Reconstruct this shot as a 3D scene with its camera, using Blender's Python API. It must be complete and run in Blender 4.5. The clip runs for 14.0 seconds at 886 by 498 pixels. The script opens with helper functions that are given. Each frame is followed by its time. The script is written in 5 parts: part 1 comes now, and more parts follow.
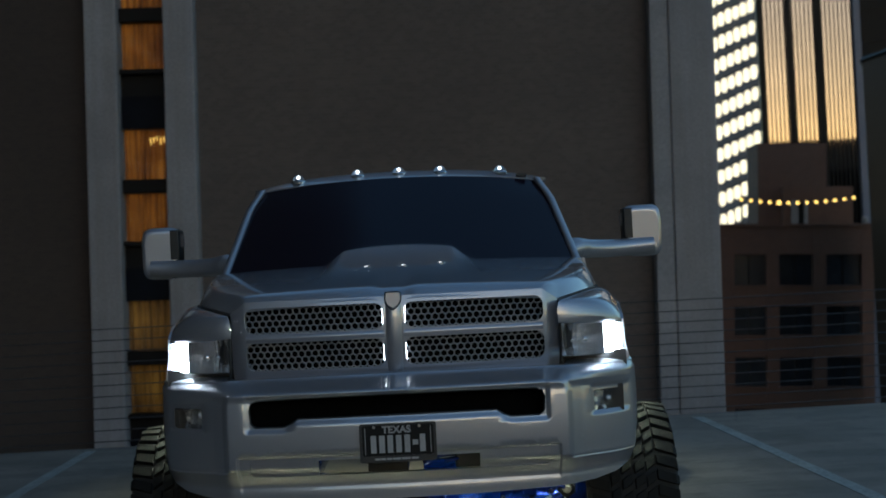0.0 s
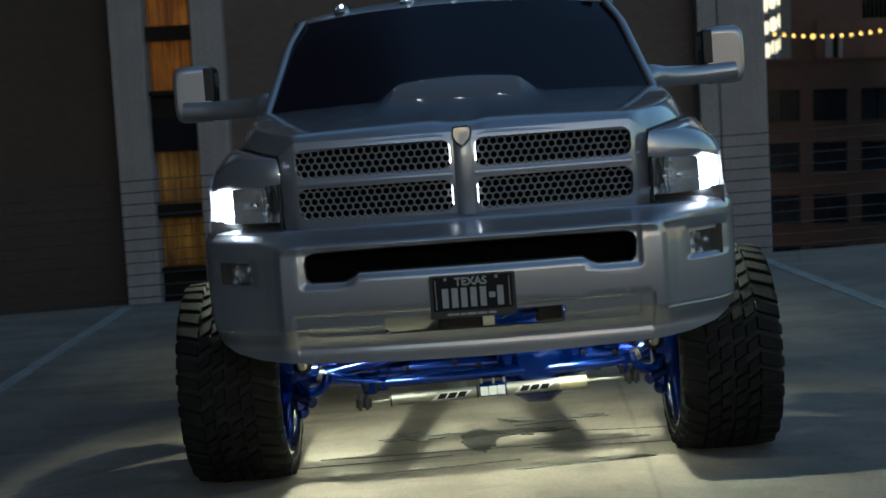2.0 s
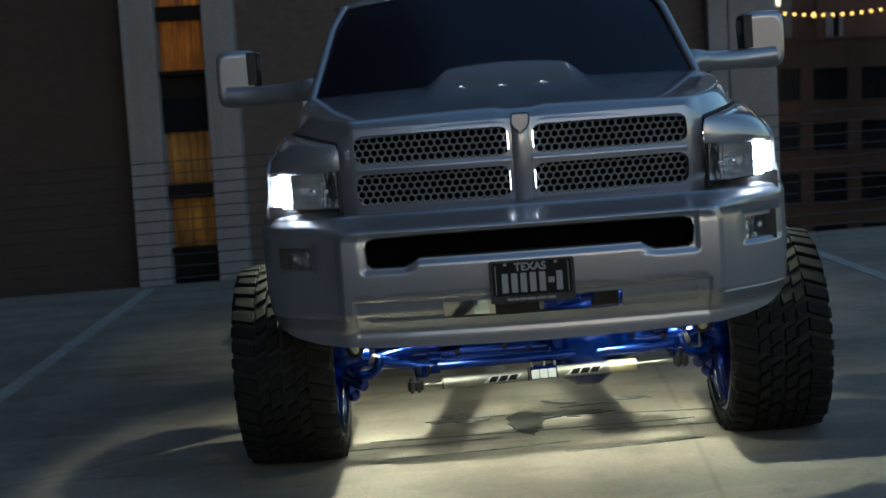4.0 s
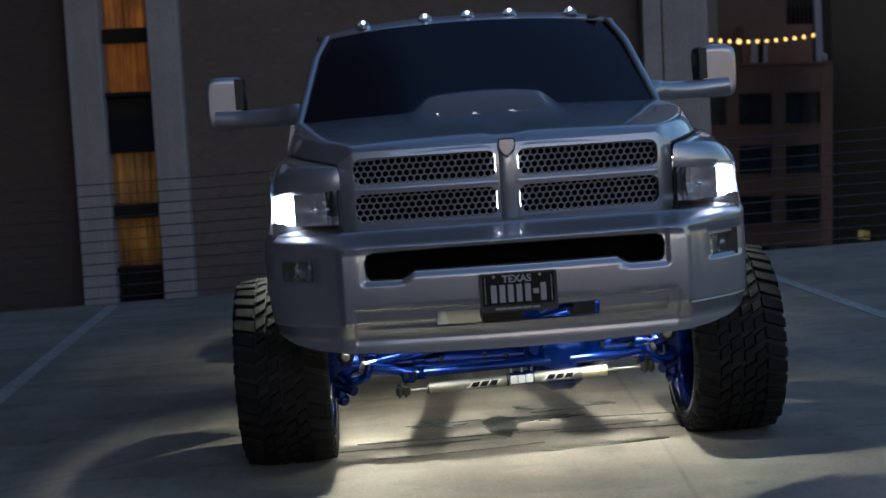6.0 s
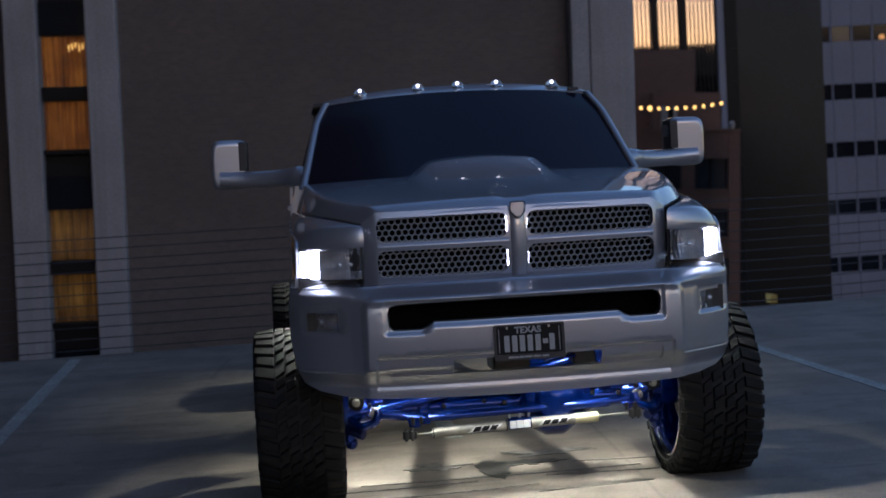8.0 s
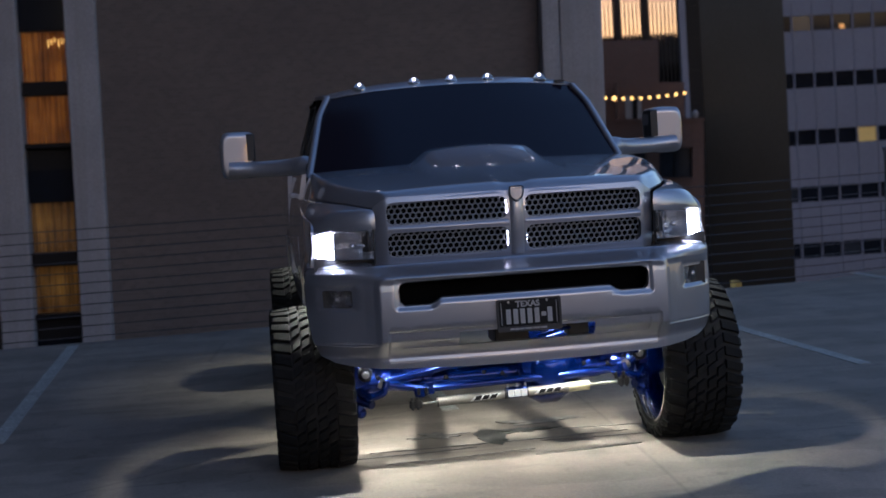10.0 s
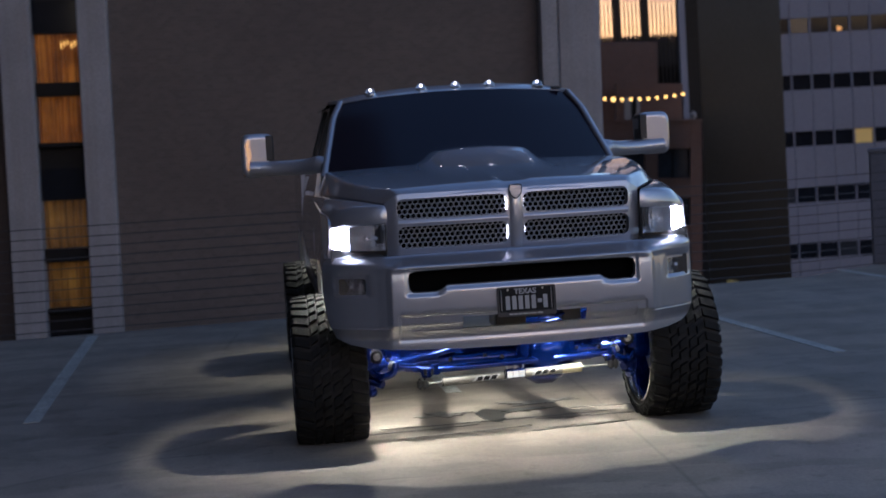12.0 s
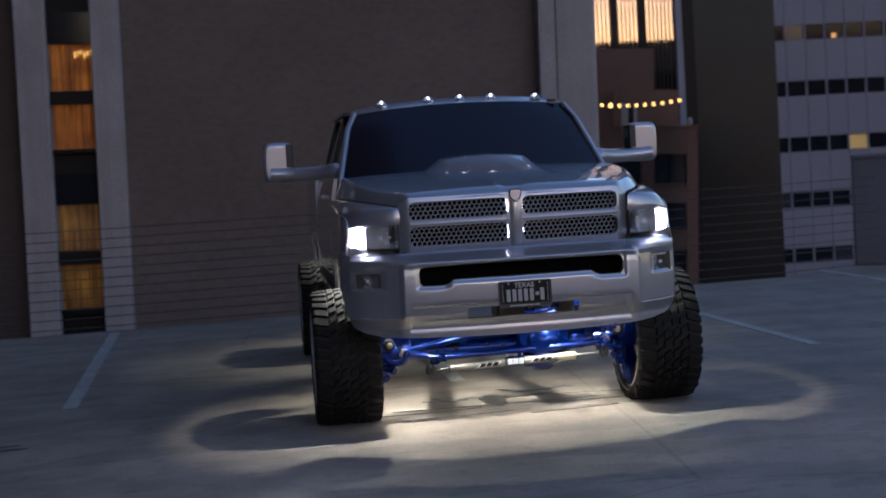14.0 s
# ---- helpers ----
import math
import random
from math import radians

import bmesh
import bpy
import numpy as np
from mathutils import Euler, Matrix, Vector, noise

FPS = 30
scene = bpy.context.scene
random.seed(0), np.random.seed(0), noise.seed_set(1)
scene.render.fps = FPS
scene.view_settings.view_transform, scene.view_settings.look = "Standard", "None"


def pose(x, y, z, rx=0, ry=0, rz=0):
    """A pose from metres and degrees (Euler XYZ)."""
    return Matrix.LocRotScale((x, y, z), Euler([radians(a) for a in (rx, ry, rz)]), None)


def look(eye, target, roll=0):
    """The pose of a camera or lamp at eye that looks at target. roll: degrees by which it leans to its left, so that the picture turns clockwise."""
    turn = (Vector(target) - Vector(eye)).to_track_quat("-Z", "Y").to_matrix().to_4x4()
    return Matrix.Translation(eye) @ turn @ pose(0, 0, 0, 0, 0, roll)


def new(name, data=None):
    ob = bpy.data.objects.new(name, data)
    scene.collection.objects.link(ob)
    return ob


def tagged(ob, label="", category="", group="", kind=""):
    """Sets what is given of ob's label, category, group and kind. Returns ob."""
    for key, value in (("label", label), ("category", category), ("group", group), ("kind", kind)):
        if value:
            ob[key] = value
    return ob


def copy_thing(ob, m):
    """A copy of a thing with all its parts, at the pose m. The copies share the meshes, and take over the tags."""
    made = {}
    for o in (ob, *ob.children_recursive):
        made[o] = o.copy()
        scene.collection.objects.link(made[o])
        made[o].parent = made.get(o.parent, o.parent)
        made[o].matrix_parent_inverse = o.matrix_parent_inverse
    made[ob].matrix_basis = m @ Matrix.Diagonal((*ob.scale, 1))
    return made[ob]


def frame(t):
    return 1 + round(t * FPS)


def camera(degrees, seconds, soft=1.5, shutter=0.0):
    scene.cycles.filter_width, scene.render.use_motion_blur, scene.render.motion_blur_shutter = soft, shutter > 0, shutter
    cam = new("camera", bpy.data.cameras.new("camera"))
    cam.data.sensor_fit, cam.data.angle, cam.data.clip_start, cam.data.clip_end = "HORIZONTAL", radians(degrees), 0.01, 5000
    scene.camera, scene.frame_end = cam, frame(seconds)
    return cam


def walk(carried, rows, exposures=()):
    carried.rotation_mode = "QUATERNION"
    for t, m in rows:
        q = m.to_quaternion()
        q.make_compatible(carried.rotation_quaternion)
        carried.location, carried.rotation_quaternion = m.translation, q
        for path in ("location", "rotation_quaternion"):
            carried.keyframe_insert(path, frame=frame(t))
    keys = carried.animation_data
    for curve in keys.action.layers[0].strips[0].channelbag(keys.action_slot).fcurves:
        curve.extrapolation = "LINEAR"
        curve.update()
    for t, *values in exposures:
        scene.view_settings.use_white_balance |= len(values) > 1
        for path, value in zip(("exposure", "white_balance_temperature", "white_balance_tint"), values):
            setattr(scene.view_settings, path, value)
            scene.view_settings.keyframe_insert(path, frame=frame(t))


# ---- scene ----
cam = camera(34.1, 14.0, 1.7)
PATH = [
    (0, (0.199, -5.771, 1.483), (0.205, -3.771, 1.514), -2.8),
    (0.5, (0.146, -5.592, 1.464), (0.134, -3.593, 1.433), -3.2),
    (1, (0.079, -5.409, 1.452), (0.053, -3.411, 1.364), -3.7),
    (1.5, (0.033, -5.259, 1.442), (-0.004, -3.264, 1.303), -4.1),
    (2, (0.014, -5.1, 1.442), (-0.028, -3.108, 1.263), -4.3),
    (2.5, (0.011, -4.997, 1.445), (-0.04, -3.008, 1.238), -4.5),
    (3, (-0.049, -5.004, 1.458), (-0.093, -3.016, 1.238), -4.3),
    (3.5, (-0.144, -5.079, 1.479), (-0.183, -3.091, 1.257), -4.3),
    (3.7, (-0.175, -5.106, 1.483), (-0.215, -3.119, 1.266), -4.3),
    (5.8, (-0.422, -5.59, 1.528), (-0.381, -3.6, 1.338), -4.2),
    (6, (-0.469, -5.624, 1.525), (-0.404, -3.634, 1.339), -3.9),
    (6.5, (-0.608, -5.736, 1.546), (-0.499, -3.747, 1.367), -4.0),
    (7, (-0.75, -5.866, 1.559), (-0.606, -3.877, 1.403), -3.3),
    (7.5, (-0.863, -5.995, 1.569), (-0.691, -4.006, 1.445), -3.1),
    (8, (-0.964, -6.097, 1.567), (-0.764, -4.11, 1.457), -3.1),
    (8.5, (-1.037, -6.186, 1.568), (-0.814, -4.202, 1.448), -3.2),
    (9, (-1.113, -6.318, 1.563), (-0.871, -4.336, 1.439), -3.5),
    (11.5, (-1.297, -7.106, 1.56), (-1.046, -5.125, 1.435), -3.6),
    (12, (-1.333, -7.29, 1.567), (-1.084, -5.31, 1.442), -3.4),
    (12.5, (-1.383, -7.467, 1.57), (-1.129, -5.487, 1.447), -3.2),
    (13, (-1.452, -7.687, 1.576), (-1.192, -5.708, 1.456), -3.2),
    (13.5, (-1.48, -7.883, 1.574), (-1.224, -5.903, 1.456), -3.3),
    (14, (-1.491, -8.111, 1.582), (-1.239, -6.131, 1.464), -3.4),
]

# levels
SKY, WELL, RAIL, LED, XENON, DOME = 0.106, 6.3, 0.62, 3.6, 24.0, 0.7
CURTAIN, OFFICE, BULB = 0.038, 0.36, 0.6
EXPOSURES = [(0, 2.05, 5680, 4), (3.7, 1.99, 5700, 7), (6.5, 2.05, 5480, 23), (9, 2.16, 5480, 28), (14, 2.41, 5620, 31)]
walk(cam, [(t, look(eye, target, roll)) for t, eye, target, roll in PATH], EXPOSURES)
cam.data.dof.use_dof, cam.data.dof.focus_distance, cam.data.dof.aperture_fstop = True, 6.6, 3.6

# ---------------------------------------------------------------- world and light
world = bpy.data.worlds.new("dusk_sky")
world.use_nodes = True
scene.world = world
wn = world.node_tree.nodes
sky = wn.new("ShaderNodeTexSky")
sky.sky_type = "NISHITA"
sky.sun_disc = False
sky.sun_elevation = radians(3.2)
sky.sun_rotation = radians(168)
sky.air_density, sky.dust_density, sky.ozone_density = 1.0, 0.5, 2.0
wn["Background"].inputs["Strength"].default_value = SKY
world.node_tree.links.new(sky.outputs["Color"], wn["Background"].inputs["Color"])


def lamp(name, where, target, size, watts, colour, spread=180):
    data = bpy.data.lights.new(name, "AREA")
    data.shape, data.size, data.energy, data.color = "DISK", size, watts, colour
    data.spread = radians(spread)
    ob = new(name, data)
    ob.matrix_world = look(where, target)
    return ob


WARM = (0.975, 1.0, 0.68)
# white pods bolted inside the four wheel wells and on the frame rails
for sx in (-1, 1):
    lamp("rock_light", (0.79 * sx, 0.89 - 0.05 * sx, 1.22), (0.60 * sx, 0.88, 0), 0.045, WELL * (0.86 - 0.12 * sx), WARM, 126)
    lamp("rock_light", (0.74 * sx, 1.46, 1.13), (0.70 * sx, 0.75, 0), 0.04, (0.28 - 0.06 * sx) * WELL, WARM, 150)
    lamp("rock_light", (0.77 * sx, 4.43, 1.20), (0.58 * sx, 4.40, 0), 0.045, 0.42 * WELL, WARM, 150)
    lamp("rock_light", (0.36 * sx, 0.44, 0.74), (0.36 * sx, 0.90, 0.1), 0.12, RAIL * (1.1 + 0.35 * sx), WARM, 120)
    # added fill pair without a known source, lifts the ground behind the axle
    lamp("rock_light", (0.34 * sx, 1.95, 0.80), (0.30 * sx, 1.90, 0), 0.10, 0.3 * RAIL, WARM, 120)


# ---------------------------------------------------------------- materials
def node_mat(name):
    m = bpy.data.materials.new(name)
    m.use_nodes = True
    return m, m.node_tree.nodes, m.node_tree.links, m.node_tree.nodes["Principled BSDF"]


def noise_node(nodes, links, scale, detail=6.0, rough=0.6, stretch=(1, 1, 1)):
    co = nodes.new("ShaderNodeTexCoord")
    mp = nodes.new("ShaderNodeMapping")
    mp.inputs["Scale"].default_value = stretch
    n = nodes.new("ShaderNodeTexNoise")
    n.inputs["Scale"].default_value, n.inputs["Detail"].default_value = scale, detail
    n.inputs["Roughness"].default_value = rough
    links.new(co.outputs["Object"], mp.inputs["Vector"])
    links.new(mp.outputs["Vector"], n.inputs["Vector"])
    return n.outputs["Fac"]


def ramp_node(nodes, links, source, lo, hi, a=(0, 0, 0, 1), b=(1, 1, 1, 1)):
    r = nodes.new("ShaderNodeValToRGB")
    r.color_ramp.elements[0].position, r.color_ramp.elements[1].position = lo, hi
    r.color_ramp.elements[0].color, r.color_ramp.elements[1].color = a, b
    links.new(source, r.inputs["Fac"])
    return r.outputs["Color"]


def mix_node(nodes, links, fac, a, b, mode="MIX"):
    mx = nodes.new("ShaderNodeMix")
    mx.data_type, mx.blend_type = "RGBA", mode
    for socket, value in ((mx.inputs["Factor"], fac), (mx.inputs["A"], a), (mx.inputs["B"], b)):
        if isinstance(value, (tuple, float, int)):
            socket.default_value = value
        else:
            links.new(value, socket)
    return mx.outputs["Result"]


def surface(name, base, rough=0.5, metal=0.0, coat=0.0, grain=(60, 0.12), stain=(3, 0.2), bump=(80, 0.1), rough_var=0.12, ior=1.5):
    """A plain surface with fine grain, wide stains, uneven gloss and a little relief."""
    m, nodes, links, bsdf = node_mat(name)
    fine, wide = noise_node(nodes, links, grain[0]), noise_node(nodes, links, stain[0], 4)
    dark = tuple(c * (1 - 2 * grain[1]) for c in base) + (1,)
    light = tuple(min(1, c * (1 + grain[1])) for c in base) + (1,)
    col = ramp_node(nodes, links, fine, 0.3, 0.7, dark, light)
    shade = ramp_node(nodes, links, wide, 0.35, 0.7, (1 - stain[1],) * 3 + (1,), (1, 1, 1, 1))
    links.new(mix_node(nodes, links, 1.0, col, shade, "MULTIPLY"), bsdf.inputs["Base Color"])
    rr = nodes.new("ShaderNodeMapRange")
    rr.inputs["To Min"].default_value, rr.inputs["To Max"].default_value = max(0.02, rough - rough_var), min(1, rough + rough_var)
    links.new(wide, rr.inputs["Value"])
    links.new(rr.outputs["Result"], bsdf.inputs["Roughness"])
    bsdf.inputs["Metallic"].default_value = metal
    bsdf.inputs["Coat Weight"].default_value = coat
    bsdf.inputs["Coat Roughness"].default_value = 0.04
    bsdf.inputs["IOR"].default_value = ior
    if bump[1] > 0:
        b = nodes.new("ShaderNodeBump")
        b.inputs["Strength"].default_value, b.inputs["Distance"].default_value = bump[1], 0.01
        links.new(noise_node(nodes, links, bump[0]), b.inputs["Height"])
        links.new(b.outputs["Normal"], bsdf.inputs["Normal"])
    return m


def glowing(name, colour, strength):
    m, nodes, links, bsdf = node_mat(name)
    bsdf.inputs["Base Color"].default_value = (*colour, 1)
    bsdf.inputs["Emission Color"].default_value = (*colour, 1)
    bsdf.inputs["Emission Strength"].default_value = strength
    return m


def glass(name, colour=(1, 1, 1), rough=0.02):
    m, nodes, links, bsdf = node_mat(name)
    bsdf.inputs["Base Color"].default_value = (*colour, 1)
    bsdf.inputs["Transmission Weight"].default_value = 1.0
    bsdf.inputs["Roughness"].default_value = rough
    bsdf.inputs["IOR"].default_value = 1.45
    return m


paint = surface("silver_paint", (0.355, 0.36, 0.40), 0.37, 0.72, 1.0, (900, 0.10), (1.5, 0.05), (400, 0.0), 0.02)
paint.node_tree.nodes["Principled BSDF"].inputs["Coat Roughness"].default_value = 0.02
paint.node_tree.nodes["Principled BSDF"].inputs["Coat IOR"].default_value = 1.7
lamp_chrome = surface("lamp_chrome", (0.60, 0.61, 0.64), 0.20, 0.85, 0, (60, 0.06), (25, 0.15), (90, 0.04), 0.05)
chrome = surface("chrome", (0.8, 0.81, 0.83), 0.08, 1.0, 0, (200, 0.03), (20, 0.06), (60, 0.02), 0.05)
plate_frame_mat = surface("satin_black_plate_frame", (0.010, 0.010, 0.012), 0.5, 0.0, 0, (200, 0.05), (20, 0.1), (60, 0.02))
sidewall = surface("dusty_sidewall", (0.015, 0.0136, 0.0115), 0.8, 0, 0, (60, 0.3), (9, 0.5), (120, 0.3))
mesh_metal = surface("grille_metal", (0.25, 0.25, 0.26), 0.40, 0.7, 0, (300, 0.06), (9, 0.2), (200, 0.03))
blue = surface("candy_blue_powder_coat", (0.002, 0.024, 0.21), 0.2, 0.75, 0.4, (300, 0.12), (8, 0.3), (120, 0.04), 0.08)
black = surface("black_plastic", (0.008, 0.008, 0.009), 0.5, 0, 0, (200, 0.2), (10, 0.2), (200, 0.1))
rubber = surface("tyre_rubber", (0.0100, 0.0094, 0.0085), 0.72, 0, 0, (120, 0.3), (7, 0.5), (160, 0.5), 0.12, 1.3)
greasy = surface("greasy_dark_metal", (0.017, 0.016, 0.016), 0.45, 0.6, 0, (90, 0.3), (15, 0.4), (90, 0.3))
zinc = surface("bright_steel", (0.31, 0.30, 0.275), 0.5, 0.9, 0, (200, 0.08), (18, 0.3), (200, 0.05))
gold_zinc = surface("aged_damper_steel", (0.52, 0.47, 0.30), 0.45, 0.75, 0, (200, 0.08), (9, 0.35), (200, 0.05))
tint = surface("tinted_glass", (0.006, 0.004, 0.010), 0.20, 0, 0, (5, 0.02), (2, 0.1), (5, 0.0), 0.03, 1.36)
tint_side = surface("tinted_side_glass", (0.004, 0.004, 0.005), 0.05, 0, 0, (5, 0.02), (2, 0.1), (5, 0.0), 0.02)
# near-zero black that puts the dark of deep recesses into the colour
void = surface("recess_shade_black", (0.003, 0.003, 0.003), 0.9, 0, 0, (40, 0.2), (5, 0.2), (90, 0.1), 0.05, 1.15)
fog_metal = surface("smoked_reflector", (0.46, 0.47, 0.49), 0.18, 0.85, 0, (60, 0.1), (25, 0.2), (90, 0.0), 0.05)
clear = glass("clear_lens")
pod_glow = glowing("rock_light_lens", (1.0, 0.98, 0.80), 3.0)
led = glowing("white_led", (0.95, 0.98, 1.0), LED)
xenon = glowing("xenon_beam", (0.93, 0.98, 1.0), XENON)
dome_lit = glowing("clearance_bulb", (1.0, 0.96, 0.93), DOME)
plate_black = surface("plate_black", (0.005, 0.005, 0.006), 0.5, 0, 0, (90, 0.1), (9, 0.1), (90, 0.02), 0.1, 1.25)
mark_white = surface("white_print", (0.62, 0.63, 0.65), 0.4, 0, 0, (90, 0.06), (9, 0.1), (90, 0.02))
plate_white = surface("plate_white", (0.27, 0.275, 0.29), 0.4, 0, 0, (90, 0.06), (9, 0.1), (90, 0.02))


def deck_material():
    m, nodes, links, bsdf = node_mat("coated_concrete_deck")
    fine, wide = noise_node(nodes, links, 55), noise_node(nodes, links, 0.55, 5, 0.65)
    blot = noise_node(nodes, links, 1.7, 8, 0.7, (1, 0.45, 1))
    streak = noise_node(nodes, links, 1.6, 7, 0.7, (0.7, 1.5, 1))
    col = ramp_node(nodes, links, fine, 0.25, 0.75, (0.203, 0.174, 0.143, 1), (0.289, 0.248, 0.205, 1))
    col = mix_node(nodes, links, 1.0, col, ramp_node(nodes, links, wide, 0.35, 0.65, (0.85, 0.85, 0.87, 1), (1, 1, 1, 1)), "MULTIPLY")
    col = mix_node(nodes, links, 1.0, col, ramp_node(nodes, links, blot, 0.42, 0.56, (0.86, 0.855, 0.85, 1), (1, 1, 1, 1)), "MULTIPLY")
    col = mix_node(nodes, links, 1.0, col, ramp_node(nodes, links, streak, 0.34, 0.46, (0.87, 0.865, 0.86, 1), (1, 1, 1, 1)), "MULTIPLY")
    spot = noise_node(nodes, links, 5.5, 6, 0.6)
    col = mix_node(nodes, links, 1.0, col, ramp_node(nodes, links, spot, 0.33, 0.42, (0.80, 0.79, 0.78, 1), (1, 1, 1, 1)), "MULTIPLY")
    patch = noise_node(nodes, links, 1.1, 3, 0.5, (1, 2.2, 1))
    col = mix_node(nodes, links, 1.0, col, ramp_node(nodes, links, patch, 0.48, 0.515, (0.86, 0.855, 0.85, 1), (1, 1, 1, 1)), "MULTIPLY")
    scuff = noise_node(nodes, links, 1.3, 5, 0.55, (0.6, 7.0, 1))
    col = mix_node(nodes, links, 1.0, col, ramp_node(nodes, links, scuff, 0.32, 0.37, (0.76, 0.755, 0.75, 1), (1, 1, 1, 1)), "MULTIPLY")
    vor = nodes.new("ShaderNodeTexVoronoi")
    vor.feature = "DISTANCE_TO_EDGE"
    vor.inputs["Scale"].default_value = 0.23
    co = nodes.new("ShaderNodeTexCoord")
    warp = mix_node(nodes, links, 0.8, co.outputs["Object"], nodes.new("ShaderNodeTexNoise").outputs["Color"], "ADD")
    links.new(warp, vor.inputs["Vector"])
    crack = ramp_node(nodes, links, vor.outputs["Distance"], 0.001, 0.004, (0.6, 0.6, 0.6, 1), (1, 1, 1, 1))
    links.new(mix_node(nodes, links, 0.6, col, crack, "MULTIPLY"), bsdf.inputs["Base Color"])
    bsdf.inputs["Specular IOR Level"].default_value = 0.22
    links.new(ramp_node(nodes, links, wide, 0.3, 0.7, (0.62,) * 3 + (1,), (0.85,) * 3 + (1,)), bsdf.inputs["Roughness"])
    b = nodes.new("ShaderNodeBump")
    b.inputs["Strength"].default_value, b.inputs["Distance"].default_value = 0.25, 0.006
    links.new(noise_node(nodes, links, 130), b.inputs["Height"])
    links.new(b.outputs["Normal"], bsdf.inputs["Normal"])
    return m


deck_mat = deck_material()
line_mat = surface("worn_white_line", (0.38, 0.38, 0.35), 0.7, 0, 0, (35, 0.25), (4, 0.35), (120, 0.2))
# for dark floor marks, the painted shadow under the differential among them
dark_blot_mat = surface("dark_floor_blot", (0.045, 0.042, 0.038), 0.5, 0, 0, (20, 0.3), (3, 0.3), (100, 0.1))
concrete = surface("pale_concrete", (0.268, 0.256, 0.264), 0.85, 0, 0, (25, 0.1), (0.8, 0.25), (40, 0.2))


def streak_stains(m, tone):
    """Rain streaks that run down a wall."""
    nodes, links = m.node_tree.nodes, m.node_tree.links
    bsdf = nodes["Principled BSDF"]
    old = bsdf.inputs["Base Color"].links[0].from_socket
    run = noise_node(nodes, links, 3.0, 5, 0.6, (1.6, 1.6, 0.05))
    links.new(mix_node(nodes, links, 1.0, old, ramp_node(nodes, links, run, 0.36, 0.58, tone, (1, 1, 1, 1)), "MULTIPLY"), bsdf.inputs["Base Color"])


streak_stains(concrete, (0.90, 0.87, 0.84, 1))
pier_paint = surface("slate_pier_paint", (0.084, 0.088, 0.112), 0.75, 0, 0, (25, 0.1), (1.2, 0.25), (40, 0.15))
panel_grey = surface("grey_precast_panel", (0.150, 0.146, 0.176), 0.8, 0, 0, (6, 0.06), (0.2, 0.15), (20, 0.1))


def brick_material(name, a, b, mortar, scale):
    m, nodes, links, bsdf = node_mat(name)
    co = nodes.new("ShaderNodeTexCoord")
    mp = nodes.new("ShaderNodeMapping")
    mp.inputs["Rotation"].default_value = (radians(90), 0, 0)
    br = nodes.new("ShaderNodeTexBrick")
    br.inputs["Color1"].default_value, br.inputs["Color2"].default_value, br.inputs["Mortar"].default_value = (*a, 1), (*b, 1), (*mortar, 1)
    br.inputs["Scale"].default_value = scale
    br.inputs["Mortar Size"].default_value = 0.012
    links.new(co.outputs["Object"], mp.inputs["Vector"])
    links.new(mp.outputs["Vector"], br.inputs["Vector"])
    wide = noise_node(nodes, links, 0.35, 5)
    links.new(mix_node(nodes, links, 1.0, br.outputs["Color"], ramp_node(nodes, links, wide, 0.3, 0.7, (0.75, 0.75, 0.77, 1), (1, 1, 1, 1)), "MULTIPLY"), bsdf.inputs["Base Color"])
    bsdf.inputs["Roughness"].default_value = 0.85
    return m


brown_brick = brick_material("brown_brick", (0.105, 0.082, 0.068), (0.085, 0.066, 0.056), (0.12, 0.10, 0.09), 4.2)
# darkened copy of the brown brick: the left wing's shade is in the colour
shaded_brown_brick = brick_material("shaded_brown_brick", (0.050, 0.036, 0.028), (0.040, 0.029, 0.023), (0.057, 0.044, 0.037), 4.2)
red_brick = brick_material("red_brick", (0.13, 0.062, 0.040), (0.10, 0.05, 0.034), (0.12, 0.09, 0.075), 3.5)
dark_metal = surface("dark_window_metal", (0.009, 0.008, 0.008), 0.5, 0.0, 0, (20, 0.1), (2, 0.2), (20, 0.02), 0.1, 1.2)
dark_glass = surface("dark_window_glass", (0.008, 0.009, 0.013), 0.08, 0, 0, (3, 0.1), (0.6, 0.3), (2, 0.01), 0.03, 1.3)
blue_glass = surface("grey_blue_glass", (0.022, 0.026, 0.034), 0.16, 0, 0, (3, 0.1), (0.6, 0.4), (2, 0.01), 0.05, 1.45)
mirror_glass = surface("reflective_tower_glass", (0.22, 0.205, 0.215), 0.018, 1.0, 0, (0.3, 0.04), (0.1, 0.08), (0.4, 0.004), 0.006)
bronze_wall = surface("polished_bronze_panel", (0.050, 0.045, 0.046), 0.38, 0.9, 0, (8, 0.15), (0.15, 0.2), (6, 0.01), 0.05)
bronze_wall.node_tree.nodes["Principled BSDF"].inputs["Specular Tint"].default_value = (0.34, 0.32, 0.33, 1)
steel_cable = surface("steel_cable", (0.05, 0.05, 0.055), 0.5, 0.6, 0, (90, 0.1), (4, 0.2), (90, 0.05))


